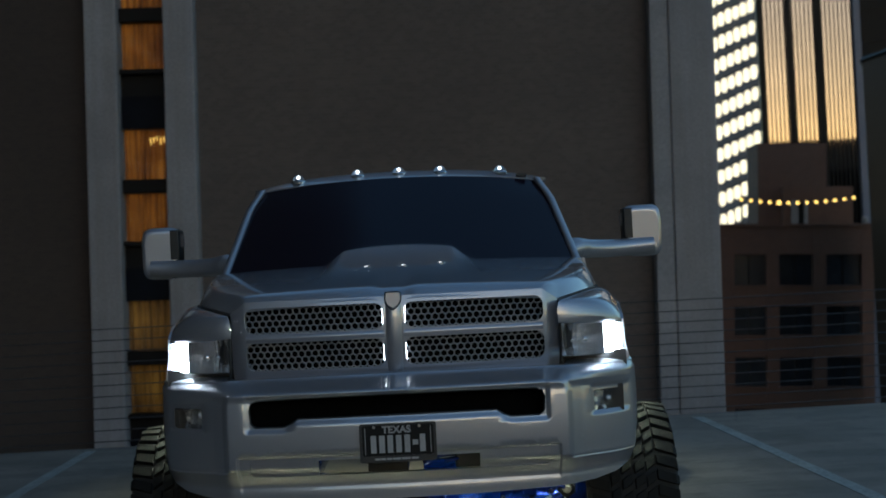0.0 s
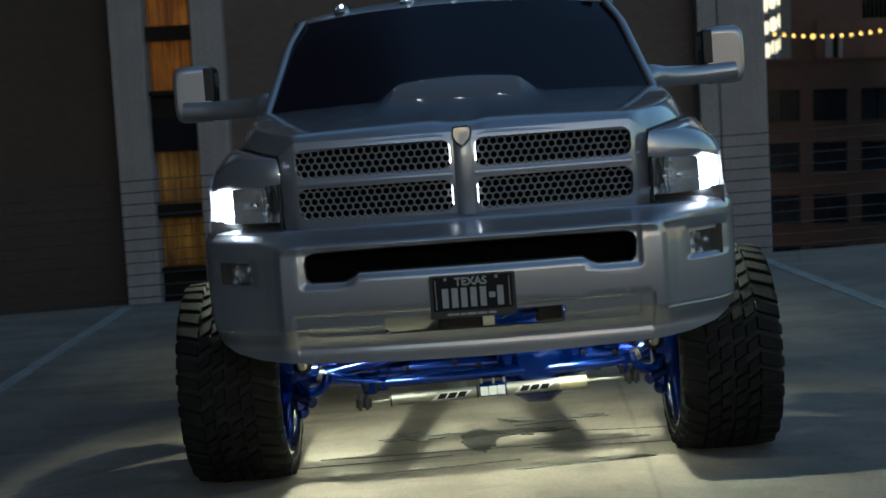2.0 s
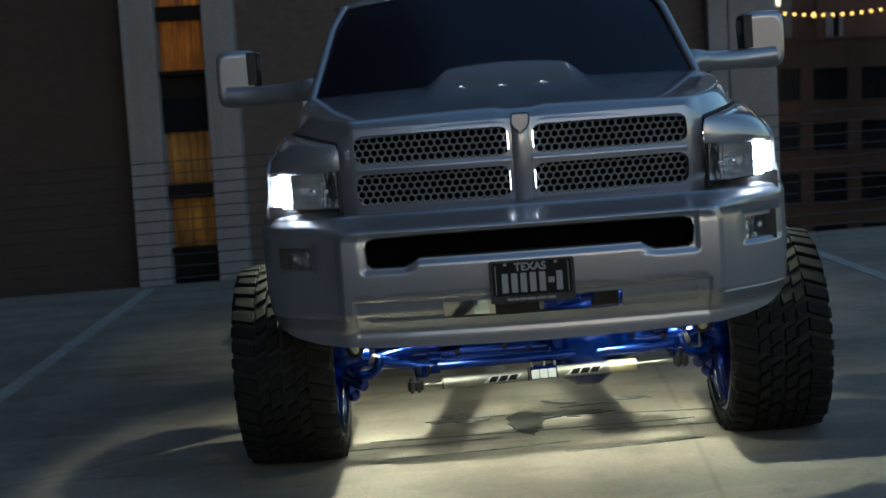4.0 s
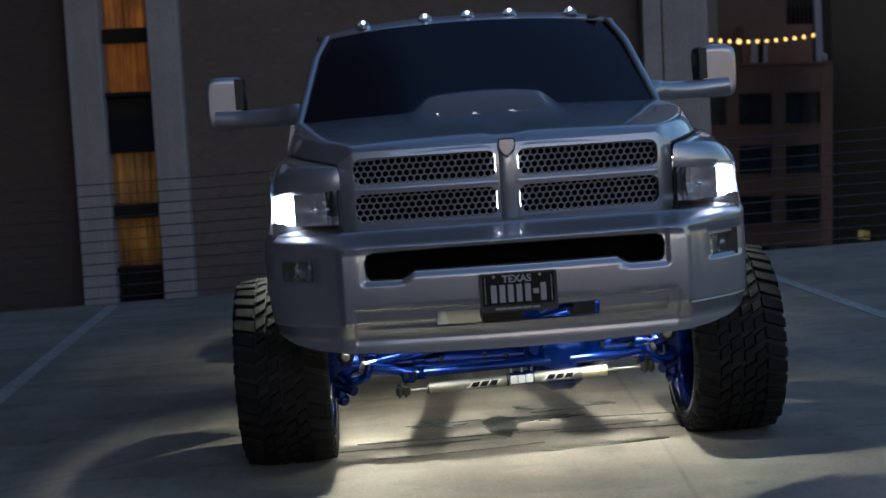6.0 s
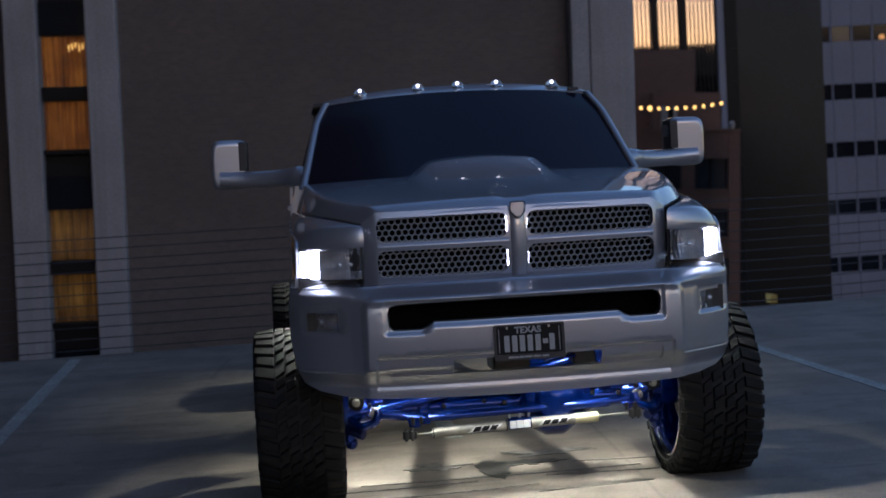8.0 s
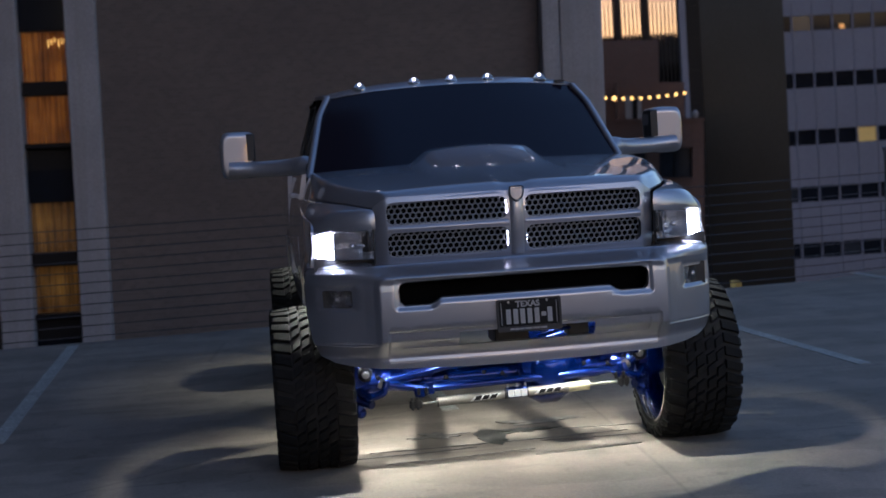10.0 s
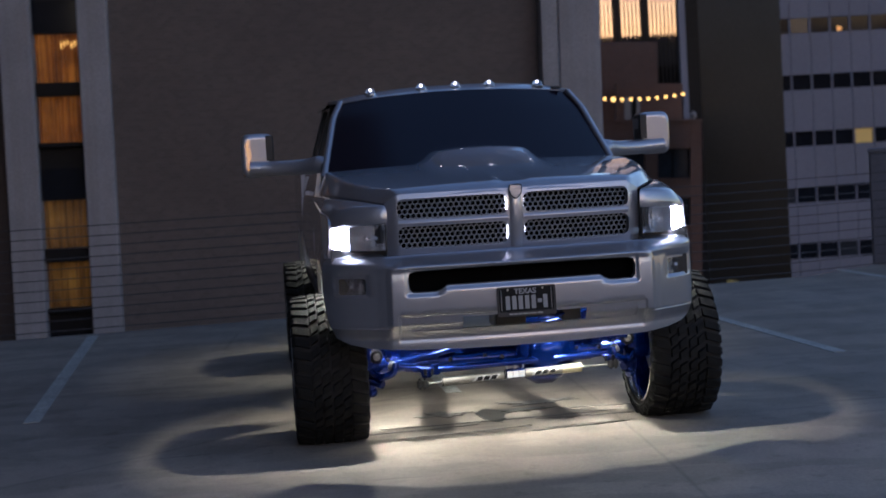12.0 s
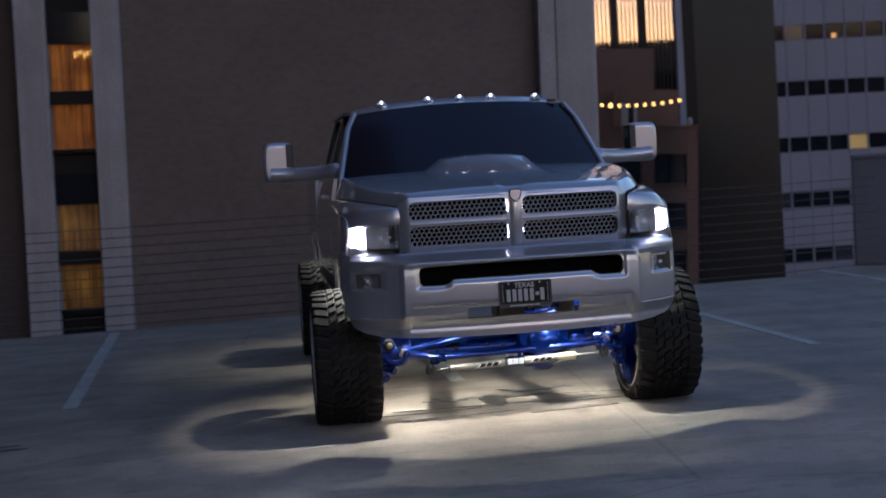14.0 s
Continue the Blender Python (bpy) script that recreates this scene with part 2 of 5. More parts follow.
def curtain_material(name, a, b, strength):
    """A curtain that emits by itself: the room light is put into its colour and folds."""
    m, nodes, links, bsdf = node_mat(name)
    fold = noise_node(nodes, links, 6, 3, 0.5, (3.2, 1, 0.12))
    col = ramp_node(nodes, links, fold, 0.32, 0.72, (*a, 1), (*b, 1))
    # uneven lamp glow painted into the colour and emission by noise
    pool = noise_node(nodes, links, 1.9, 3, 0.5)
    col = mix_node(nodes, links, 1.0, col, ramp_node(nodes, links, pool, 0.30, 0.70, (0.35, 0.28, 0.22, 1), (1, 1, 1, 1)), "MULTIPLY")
    links.new(col, bsdf.inputs["Base Color"])
    links.new(col, bsdf.inputs["Emission Color"])
    bsdf.inputs["Emission Strength"].default_value = strength
    bsdf.inputs["Roughness"].default_value = 0.9
    return m


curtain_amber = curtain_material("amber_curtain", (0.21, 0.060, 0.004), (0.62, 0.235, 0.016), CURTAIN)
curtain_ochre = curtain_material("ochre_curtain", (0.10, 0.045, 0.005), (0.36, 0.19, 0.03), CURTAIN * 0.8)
office_lit = glowing("lit_office", (1.0, 0.83, 0.52), OFFICE)
office_dim = glowing("dim_lit_office", (0.70, 0.45, 0.11), 0.0045)
scuff_mat = surface("rubber_scuff", (0.195, 0.180, 0.163), 0.7, 0, 0, (20, 0.3), (3, 0.3), (100, 0.1))
office_amber = glowing("amber_desk_lamp", (1.0, 0.45, 0.10), 0.09)
chandelier_mat = glowing("chandelier_glow", (1.0, 0.60, 0.12), 0.22)
bulb_mat = glowing("string_bulb", (1.0, 0.56, 0.12), BULB)


# ---------------------------------------------------------------- shape helpers
def finish(bm, name, material, smooth=40):
    bmesh.ops.recalc_face_normals(bm, faces=bm.faces[:])
    me = bpy.data.meshes.new(name)
    bm.to_mesh(me)
    bm.free()
    me.materials.append(material)
    if smooth:
        me.shade_smooth()
        me.set_sharp_from_angle(angle=radians(smooth))
    return me


def shell_part(name, bm, material, parent, fy, label=""):
    """A bent panel whose front face is shaded by the exact slope of y = fy(x, z)."""
    me = finish(bm, name, material, 35)
    e = 0.003
    normals = []
    for poly in me.polygons:
        front = all(abs(me.vertices[i].co.y - fy(me.vertices[i].co.x, me.vertices[i].co.z)) < 1e-4 for i in poly.vertices)
        for i in poly.vertices:
            c = me.vertices[i].co
            if front:
                gx = (fy(c.x + e, c.z) - fy(c.x - e, c.z)) / (2 * e)
                gz = (fy(c.x, c.z + e) - fy(c.x, c.z - e)) / (2 * e)
                normals.append(Vector((gx, -1, gz)).normalized())
            else:
                normals.append(poly.normal.copy())
    me.normals_split_custom_set(normals)
    ob = new(name, me)
    ob.parent = parent
    return tagged(ob, label)


def part(name, bm, material, parent, label="", smooth=40, bevel=0.0):
    ob = new(name, finish(bm, name, material, smooth))
    ob.parent = parent
    if bevel:
        mod = ob.modifiers.new("bevel", "BEVEL")
        mod.width, mod.segments, mod.limit_method, mod.angle_limit = bevel, 3, "ANGLE", radians(38)
    return tagged(ob, label)


def thing(name, label, category, where=(0, 0, 0), group="", kind=""):
    ob = new(name)
    ob.location = where
    return tagged(ob, label, category, group, kind)


def hub(name, parent, label=""):
    ob = new(name)
    ob.parent = parent
    return tagged(ob, label)


def box(bm, lo, hi, skew=None):
    vs = [bm.verts.new((x, y, z)) for z in (lo[2], hi[2]) for y in (lo[1], hi[1]) for x in (lo[0], hi[0])]
    if skew:
        for v in vs:
            v.co = skew(v.co)
    for f in ((0, 1, 3, 2), (4, 6, 7, 5), (0, 4, 5, 1), (2, 3, 7, 6), (0, 2, 6, 4), (1, 5, 7, 3)):
        bm.faces.new([vs[i] for i in f])
    return vs


def boxes(*pairs):
    bm = bmesh.new()
    for lo, hi in pairs:
        box(bm, lo, hi)
    return bm


def sheet(bm, fn, nu, nv, wrap_u=False):
    """A grid of quads from fn(u, v), both 0 to 1."""
    rows = [[bm.verts.new(fn(i / nu, j / nv)) for i in range(nu if wrap_u else nu + 1)] for j in range(nv + 1)]
    for a, b in zip(rows, rows[1:]):
        n = len(a)
        for i in range(n if wrap_u else n - 1):
            bm.faces.new((a[i], a[(i + 1) % n], b[(i + 1) % n], b[i]))
    return rows


def thicken(bm, d):
    """Give a sheet depth along d."""
    got = bmesh.ops.extrude_face_region(bm, geom=bm.faces[:], use_keep_orig=True)
    bmesh.ops.translate(bm, vec=d, verts=[v for v in got["geom"] if isinstance(v, bmesh.types.BMVert)])


def tube(bm, pts, r, n=12, smooth=6):
    """A round bar along a smooth line through pts; r may be one radius or one a point."""
    p = [Vector(q) for q in pts]
    rad = r if isinstance(r, (list, tuple)) else [r] * len(p)
    line, radii = [], []
    steps = smooth if len(p) > 2 else 1
    for i in range(len(p) - 1):
        a, b, c, d = p[max(i - 1, 0)], p[i], p[i + 1], p[min(i + 2, len(p) - 1)]
        for k in range(steps):
            t = k / steps
            if steps == 1:
                q = b
            else:
                q = 0.5 * (2 * b + (c - a) * t + (2 * a - 5 * b + 4 * c - d) * t * t + (3 * b - a - 3 * c + d) * t ** 3)
            line.append(q)
            radii.append(rad[i] + (rad[i + 1] - rad[i]) * t)
    line.append(p[-1])
    radii.append(rad[-1])
    rings = []
    for i, q in enumerate(line):
        way = (line[min(i + 1, len(line) - 1)] - line[max(i - 1, 0)]).normalized()
        side = way.cross(Vector((0, 0, 1)) if abs(way.z) < 0.9 else Vector((0, 1, 0))).normalized()
        up = side.cross(way)
        rings.append([bm.verts.new(q + radii[i] * (side * math.cos(2 * math.pi * k / n) + up * math.sin(2 * math.pi * k / n))) for k in range(n)])
    for a, b in zip(rings, rings[1:]):
        for k in range(n):
            bm.faces.new((a[k], a[(k + 1) % n], b[(k + 1) % n], b[k]))
    bm.faces.new(rings[0][::-1])
    bm.faces.new(rings[-1])


def tubes(*runs):
    bm = bmesh.new()
    for pts, r in runs:
        tube(bm, pts, r)
    return bm


def lathe(bm, profile, n=48, at=(0, 0, 0), axis="x", closed=True):
    """Turn (along, radius) pairs round an axis."""
    rings = []
    for s, r in profile:
        ring = []
        for k in range(n):
            a = 2 * math.pi * k / n
            c, d = r * math.cos(a), r * math.sin(a)
            co = {"x": (s, c, d), "y": (c, s, d), "z": (c, d, s)}[axis]
            ring.append(bm.verts.new(Vector(co) + Vector(at)))
        rings.append(ring)
    pairs = list(zip(rings, rings[1:])) + ([(rings[-1], rings[0])] if closed else [])
    for a, b in pairs:
        for k in range(n):
            bm.faces.new((a[k], a[(k + 1) % n], b[(k + 1) % n], b[k]))


def smoothstep(a, b, x):
    t = min(1.0, max(0.0, (x - a) / (b - a)))
    return t * t * (3 - 2 * t)


def rounded(x0, z0, x1, z1, r, n=5):
    """A rounded rectangle as a loop of (x, z)."""
    out = []
    for cx, cz, a0 in ((x1 - r, z1 - r, 0), (x0 + r, z1 - r, 90), (x0 + r, z0 + r, 180), (x1 - r, z0 + r, 270)):
        for k in range(n + 1):
            a = radians(a0 + 90 * k / n)
            out.append((cx + r * math.cos(a), cz + r * math.sin(a)))
    return out


def holed(outer, holes, fy, depth, cuts_x, cuts_z):
    """A pierced panel: a flat outline with holes, bent to y = fy(x, z) and given depth."""
    bm = bmesh.new()
    for loop in (outer, *holes):
        vs = [bm.verts.new((x, 0, z)) for x, z in loop]
        for a, b in zip(vs, vs[1:] + vs[:1]):
            bm.edges.new((a, b))
    bmesh.ops.triangle_fill(bm, use_beauty=True, use_dissolve=False, edges=bm.edges[:], normal=(0, -1, 0))
    for axis, cuts in ((0, cuts_x), (2, cuts_z)):
        for c in cuts:
            at, way = [0, 0, 0], [0, 0, 0]
            at[axis], way[axis] = c, 1
            bmesh.ops.bisect_plane(bm, geom=bm.verts[:] + bm.edges[:] + bm.faces[:], plane_co=at, plane_no=way)
    bmesh.ops.remove_doubles(bm, verts=bm.verts[:], dist=0.0005)
    for v in bm.verts:
        v.co.y = fy(v.co.x, v.co.z)
    thicken(bm, (0, depth, 0))
    return bm


def lettering(name, text, size, material, parent, matrix, depth=0.002, label=""):
    """Raised letters in the built-in font, as a mesh."""
    cu = bpy.data.curves.new(name, "FONT")
    cu.body, cu.size, cu.extrude, cu.align_x, cu.align_y = text, size, depth, "CENTER", "CENTER"
    cu.offset = 0.03 * size
    tmp = new("lettering_tmp", cu)
    me = bpy.data.meshes.new_from_object(tmp.evaluated_get(bpy.context.evaluated_depsgraph_get()))
    bpy.data.objects.remove(tmp)
    me.materials.clear()
    me.materials.append(material)
    ob = new(name, me)
    ob.parent = parent
    ob.matrix_basis = matrix
    return tagged(ob, label)


# ---------------------------------------------------------------- the parking deck
def edge_y(x):
    return 7.92 + 0.08 * x if x < 4.8 else 8.30 + 0.75 * (x - 4.8)


def build_deck():
    bm = bmesh.new()
    xs = [-10.55 + 0.59 * i for i in range(121)]
    front, back = [], []
    for x in xs:
        front.append(bm.verts.new((x, -60, 0)))
        back.append(bm.verts.new((x, min(edge_y(x), 12.0), 0)))
    for i in range(120):
        bm.faces.new((front[i], front[i + 1], back[i + 1], back[i]))
    thicken(bm, (0, 0, -0.30))
    tagged(part("floor", bm, deck_mat, None, smooth=0), "grey coated concrete roof deck with stains and hairline cracks", "floor", kind="structure")
    bm = bmesh.new()
    box(bm, (-900, -900, -16.2), (900, 2500, -16))
    tagged(part("ground", bm, surface("city_ground", (0.05, 0.05, 0.055), 0.9), None, smooth=0), "dark city ground far below the deck", "ground", kind="structure")


def stall_line(x0, y0, x1, y1, w=0.105):
    d = Vector((x1 - x0, y1 - y0, 0))
    side = Vector((-d.y, d.x, 0)).normalized() * w / 2
    bm = bmesh.new()
    n, top = 14, []
    for i in range(n + 1):
        p = Vector((x0, y0, 0)) + d * i / n
        j = 0.004 * noise.noise((i * 1.7, x0, 0))
        top.append((p + side * (1 + j * 20), p - side * (1 - j * 20)))
    vs = [(bm.verts.new((*a.xy, 0.004)), bm.verts.new((*b.xy, 0.004))) for a, b in top]
    for p, q in zip(vs, vs[1:]):
        bm.faces.new((p[0], q[0], q[1], p[1]))
    thicken(bm, (0, 0, -0.0035))
    tagged(part("parking_line", bm, line_mat, None, smooth=0), "worn white painted parking bay line on the concrete deck", "road marking", "parking bay lines", "structure")


def blot(name, label, x, y, rx, ry, seed, mat, rough=0.35, lean=0.0):
    bm = bmesh.new()
    c = []
    for k in range(64):
        a = 2 * math.pi * k / 64
        r = 1 + rough * (noise.noise((math.cos(a) * 2 + seed, math.sin(a) * 2, seed)) + 0.5 * noise.noise((math.cos(a) * 6 + seed, math.sin(a) * 6, seed)))
        px = rx * r * math.cos(a)
        c.append(bm.verts.new((x + px, y + ry * r * math.sin(a) + lean * px + 0.25 * lean * px * px, 0.0035)))
    bm.faces.new(c)
    thicken(bm, (0, 0, -0.003))
    tagged(part(name, bm, mat, None, smooth=0), label, "stain", kind="structure")


build_deck()
stall_line(-3.06, 7.45, -2.90, 2.36)
stall_line(-0.22, 7.60, -0.12, 2.22)
stall_line(2.55, 7.80, 2.77, 2.65)
stall_line(5.32, 8.80, 5.46, 3.60)
stall_line(-5.85, 7.25, -5.70, 2.30)
# dark diamond below the differential: its cast shadow painted together with oil
blot("underbody_blot", "dark blot of painted differential shadow and oil on the concrete under the truck", -0.02, 1.27, 0.085, 0.22, 3.1, dark_blot_mat, 0.45)
blot("underbody_blot", "small dark blot on the concrete under the truck", 0.16, 1.36, 0.13, 0.06, 7.7, dark_blot_mat, 1.3)
blot("underbody_blot", "grey blot on the concrete under the truck", -0.32, 1.42, 0.16, 0.07, 2.2, scuff_mat, 1.3)
blot("underbody_blot", "grey blot on the concrete under the truck", 0.36, 1.62, 0.18, 0.06, 9.4, scuff_mat, 1.3)
for k, (x, y, rx, ry, lean) in enumerate(((-0.50, 0.98, 0.34, 0.010, 0.08), (0.05, 1.10, 0.62, 0.012, 0.03), (0.55, 1.02, 0.30, 0.008, -0.05), (-0.25, 0.80, 0.35, 0.009, 0.12),
                                          (0.42, 0.72, 0.25, 0.010, 0.14), (0.62, 1.30, 0.22, 0.007, -0.10))):
    blot("scuff_mark", "thin curved rubber scuff on the concrete", x, y, rx, ry, 1.9 * k + 0.7, scuff_mat, 0.5, lean)
blot("tyre_scuff", "black rubber scuff on the concrete deck", -3.16, 0.86, 0.17, 0.030, 1.3, dark_blot_mat)
blot("tyre_scuff", "black rubber scuff on the concrete deck", -3.22, 0.99, 0.17, 0.025, 5.3, dark_blot_mat)


def cable_fence():
    fence = thing("cable_fence", "steel cable barrier strung along the edge of the deck", "fence", kind="structure")
    for k in range(11):
        z = 0.07 + 0.104 * k
        for a, b in ((-10.3, 0.2), (0.2, 5.95)):
            bm = bmesh.new()
            pts = [(a + (b - a) * i / 8, edge_y(min(a + (b - a) * i / 8, 4.7)) - 0.06 + 0.3 * max(0, a + (b - a) * i / 8 - 4.7), z - 0.012 * math.sin(math.pi * i / 8)) for i in range(9)]
            tube(bm, pts, 0.006, 6, 2)
            part("cable", bm, steel_cable, fence)
    for x in (-10.3, 0.2):
        y = edge_y(min(x, 4.7)) - 0.06 + 0.3 * max(0, x - 4.7)
        bm = boxes(((x - 0.03, y - 0.03, 0.012), (x + 0.03, y + 0.03, 1.16)), ((x - 0.08, y - 0.08, 0), (x + 0.08, y + 0.08, 0.012)))
        part("post", bm, steel_cable, fence, bevel=0.003)


cable_fence()
pier = thing("concrete_pier", "square painted concrete pier at the corner of the deck", "pier", (5.89, 9.12, 0), kind="structure")
pier.rotation_euler.z = radians(-23.4)
part("shaft", boxes(((0, 0, 0), (0.95, 0.62, 1.33))), pier_paint, pier, bevel=0.02)
part("cap", boxes(((-0.012, -0.012, 1.33), (0.962, 0.632, 1.38))), pier_paint, pier, bevel=0.01)


# ---------------------------------------------------------------- the hotel behind the deck
def hotel():
    h = thing("hotel_building", "brown brick hotel with pale concrete columns and a lit window bay", "building", (0, 17.75, 0))
    h.rotation_euler = (0, radians(1.1), 0)
    wl, wr, top, bot = -5.0, -4.24, 19.0, -15.9
    # left wing takes the darkened brick in place of real shade
    part("wall", boxes(((-24, 0.32, bot), (-5.28, 1.0, top))), shaded_brown_brick, h, "brick wing with its shade put into a darker brown", smooth=0)
    part("wall", boxes(((-3.95, 0.32, bot), (4.20, 1.0, top))), brown_brick, h, smooth=0)
    part("side_wall", boxes(((4.20, 0.45, bot), (4.70, 14.0, top))), brown_brick, h, smooth=0)
    for a, b in ((-5.53, wl), (wr, -3.74), (3.70, 4.012), (4.015, 4.76)):
        d = 0.015 if a == 3.70 else 0.0
        part("column", boxes(((a, d, bot), (b, 0.50, top))), concrete, h, bevel=0.03)
    base = 3.15
    for k in range(-1, 4):
        z = base + 2.83 * k
        win = hub("window", h, "hotel window with drawn lamp-lit curtains")
        part("spandrel_pane", boxes(((wl + 0.003, 0.26, z - 2.0), (wr - 0.003, 0.296, z - 1.46))), dark_glass, win, "unlit lower pane", smooth=0)
        part("spandrel", boxes(((wl + 0.003, 0.30, z - 2.0), (wr - 0.003, 0.55, z - 1.02))), dark_metal, win, bevel=0.01)
        part("transom", boxes(((wl + 0.003, 0.22, z - 0.23), (wr - 0.003, 0.50, z))), dark_metal, win, bevel=0.01)
        part("sill", boxes(((wl + 0.003, 0.16, z - 1.10), (wr - 0.003, 0.50, z - 1.02))), dark_metal, win, bevel=0.01)
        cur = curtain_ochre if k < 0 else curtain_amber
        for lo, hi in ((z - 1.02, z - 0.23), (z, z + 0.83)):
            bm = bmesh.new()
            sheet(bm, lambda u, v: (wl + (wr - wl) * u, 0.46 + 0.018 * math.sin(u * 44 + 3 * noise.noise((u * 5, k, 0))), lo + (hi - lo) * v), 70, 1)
            part("curtain", bm, cur, win, "drawn curtain with warm room light put into its own glow", smooth=60)
            bm = boxes(((wl + 0.003, 0.38, lo), (wr - 0.003, 0.385, hi)))
            pane = part("pane", bm, clear, win, smooth=0)
            pane.visible_shadow = False
        bm = bmesh.new()
        for i in range(6):
            x, d = wl + 0.44 + 0.056 * i, 0.035 * ((i * 7) % 3)
            lathe(bm, [(z + 0.57 + d, 0.003), (z + 0.59 + d, 0.011), (z + 0.68 + 0.4 * d, 0.013), (z + 0.70 + 0.4 * d, 0.003)], 8, (x, 0.425 - 0.012 * (i % 3), 0), "z")
        if k in (0, 2):
            part("chandelier", bm, chandelier_mat, win, "lit glass-drop chandelier")
    return h


hotel()


# ---------------------------------------------------------------- the town beyond
def brick_block():
    b = thing("brick_building", "low red brick building with dark square windows and a roof terrace", "building", (0, 66, 0.57))
    b.rotation_euler = (0, radians(2.6), 0)
    cols = [(12.55, 14.10), (14.80, 16.40), (17.03, 18.72), (19.38, 21.15)]
    rows = [(0.18, 1.72), (-2.30, -0.86), (-4.85, -3.40), (-7.4, -5.95)]
    x0, x1, z0, z1 = 11.0, 21.75, -15.9, 3.10
    edges = [x0] + [e for c in cols for e in c] + [x1]
    for i in range(0, len(edges), 2):
        part("brick_pier", boxes(((edges[i], 0, z0), (edges[i + 1], 0.6, z1))), red_brick, b, smooth=0)
    zs = [z1] + [e for lo, hi in rows for e in (hi, lo)] + [z0]
    for lo, hi in cols:
        for j in range(0, len(zs), 2):
            part("spandrel", boxes(((lo, 0.03, zs[j + 1]), (hi, 0.6, zs[j]))), red_brick, b, smooth=0)
        for r0, r1 in rows:
            w = hub("window", b)
            part("pane", boxes(((lo, 0.30, r0), (hi, 0.33, r1))), blue_glass, w, smooth=0)
            part("sill", boxes(((lo - 0.05, -0.06, r0 - 0.09), (hi + 0.05, 0.3, r0))), red_brick, w, smooth=0)
            mid = (lo + hi) / 2
            part("mullion", boxes(((mid - 0.03, 0.24, r0), (mid + 0.03, 0.30, r1))), dark_metal, w, smooth=0)
    part("side_wall", boxes(((x1 - 0.4, 0.6, z0), (x1, 12, z1))), red_brick, b, smooth=0)
    part("roof", boxes(((x0, 0.6, z1 - 0.5), (x1 - 0.4, 12, z1 - 0.2))), dark_metal, b, smooth=0)
    part("coping", boxes(((x0, -0.08, z1), (x1 + 0.08, 0.6, z1 + 0.14))), red_brick, b, smooth=0)
    part("penthouse", boxes(((16.55, 2.5, z1 - 0.2), (20.1, 5, 7.46)), ((17.7, 1.9, z1 - 0.2), (21.3, 5, 5.2))), red_brick, b, "brown rooftop plant room", smooth=0)
    d = hub("door", b, "pale terrace door beside the plant room")
    part("leaf", boxes(((18.1, 1.80, z1 - 0.1), (18.45, 1.9, 4.5)), ((18.75, 1.80, z1 - 0.1), (18.95, 1.9, 4.5))), concrete, d, smooth=0)
    part("gap", boxes(((18.45, 1.84, z1 - 0.1), (18.75, 1.9, 4.4))), dark_metal, d, smooth=0)
    fig = bmesh.new()
    lathe(fig, [(z1 + 0.14, 0.08), (z1 + 0.25, 0.15), (z1 + 0.42, 0.16), (z1 + 0.55, 0.06)], 14, (21.4, 0.3, 0), "z", False)
    part("finial", fig, concrete, b, "stone urn on the coping")
    lightset = thing("string_lights", "string of warm round bulbs hung over a roof terrace", "lights", (0, 66.3, 0.57))
    lightset.rotation_euler = (0, radians(2.6), 0)
    n = 13
    pts = [(15.25 + 5.6 * i / (n - 1), 0, 4.40 + 0.027 * (15.25 + 5.6 * i / (n - 1) - 17.8) ** 2) for i in range(n)]
    bm = bmesh.new()
    tube(bm, pts, 0.012, 6, 3)
    part("wire", bm, dark_metal, lightset)
    for i, p in enumerate(pts):
        bm = bmesh.new()
        r = 0.085 if i != 4 else 0.125
        bmesh.ops.create_uvsphere(bm, u_segments=12, v_segments=8, radius=r, matrix=Matrix.Translation((p[0], 0, p[2] - 0.11)))
        part("bulb", bm, bulb_mat, lightset)
    for p in (pts[0], pts[-1]):
        part("pole", tubes(([(p[0], 0, 3.2), (p[0], 0, p[2] + 0.05)], 0.03)), dark_metal, lightset)


def office_slab():
    o = thing("office_building", "grey panel office block with ribbon windows at dusk", "building", (0, 70, 0))
    x0, x1 = 27.0, 58.0
    step, w = 3.13, 1.165
    # window bands, with the grey panels between them
    for k in range(-3, 4):
        zc = 1.46 + step * k
        lo, hi = zc - 0.42, zc + 0.42
        for i in range(13):
            a = x0 + 0.24 + i * w
            part("panel", boxes(((a + 0.015, 0, hi), (a + w - 0.015, 0.3, zc + step - 0.42))), panel_grey, o, smooth=0)
            part("mullion", boxes(((a - 0.045, 0.02, lo), (a + 0.045, 0.2, hi))), panel_grey, o, smooth=0)
            m = blue_glass if noise.noise((k * 3.7, i * 1.9, 0.4)) > 0.3 else dark_glass
            if (k, i) == (0, 4):
                m = office_dim
            win = part("window", boxes(((a + 0.05, 0.12, lo + 0.02), (a + w - 0.05, 0.16, hi - 0.02))), m, o, smooth=0)
            if (k, i) == (2, 3):
                part("desk_lamp", boxes(((a + 0.42, 0.08, lo + 0.04), (a + 0.70, 0.11, lo + 0.30))), office_amber, win, "amber lamp glow behind an office window", smooth=0)
    part("core", boxes(((x0, 0.16, -15.9), (x1, 4, 12.4))), dark_metal, o, smooth=0)


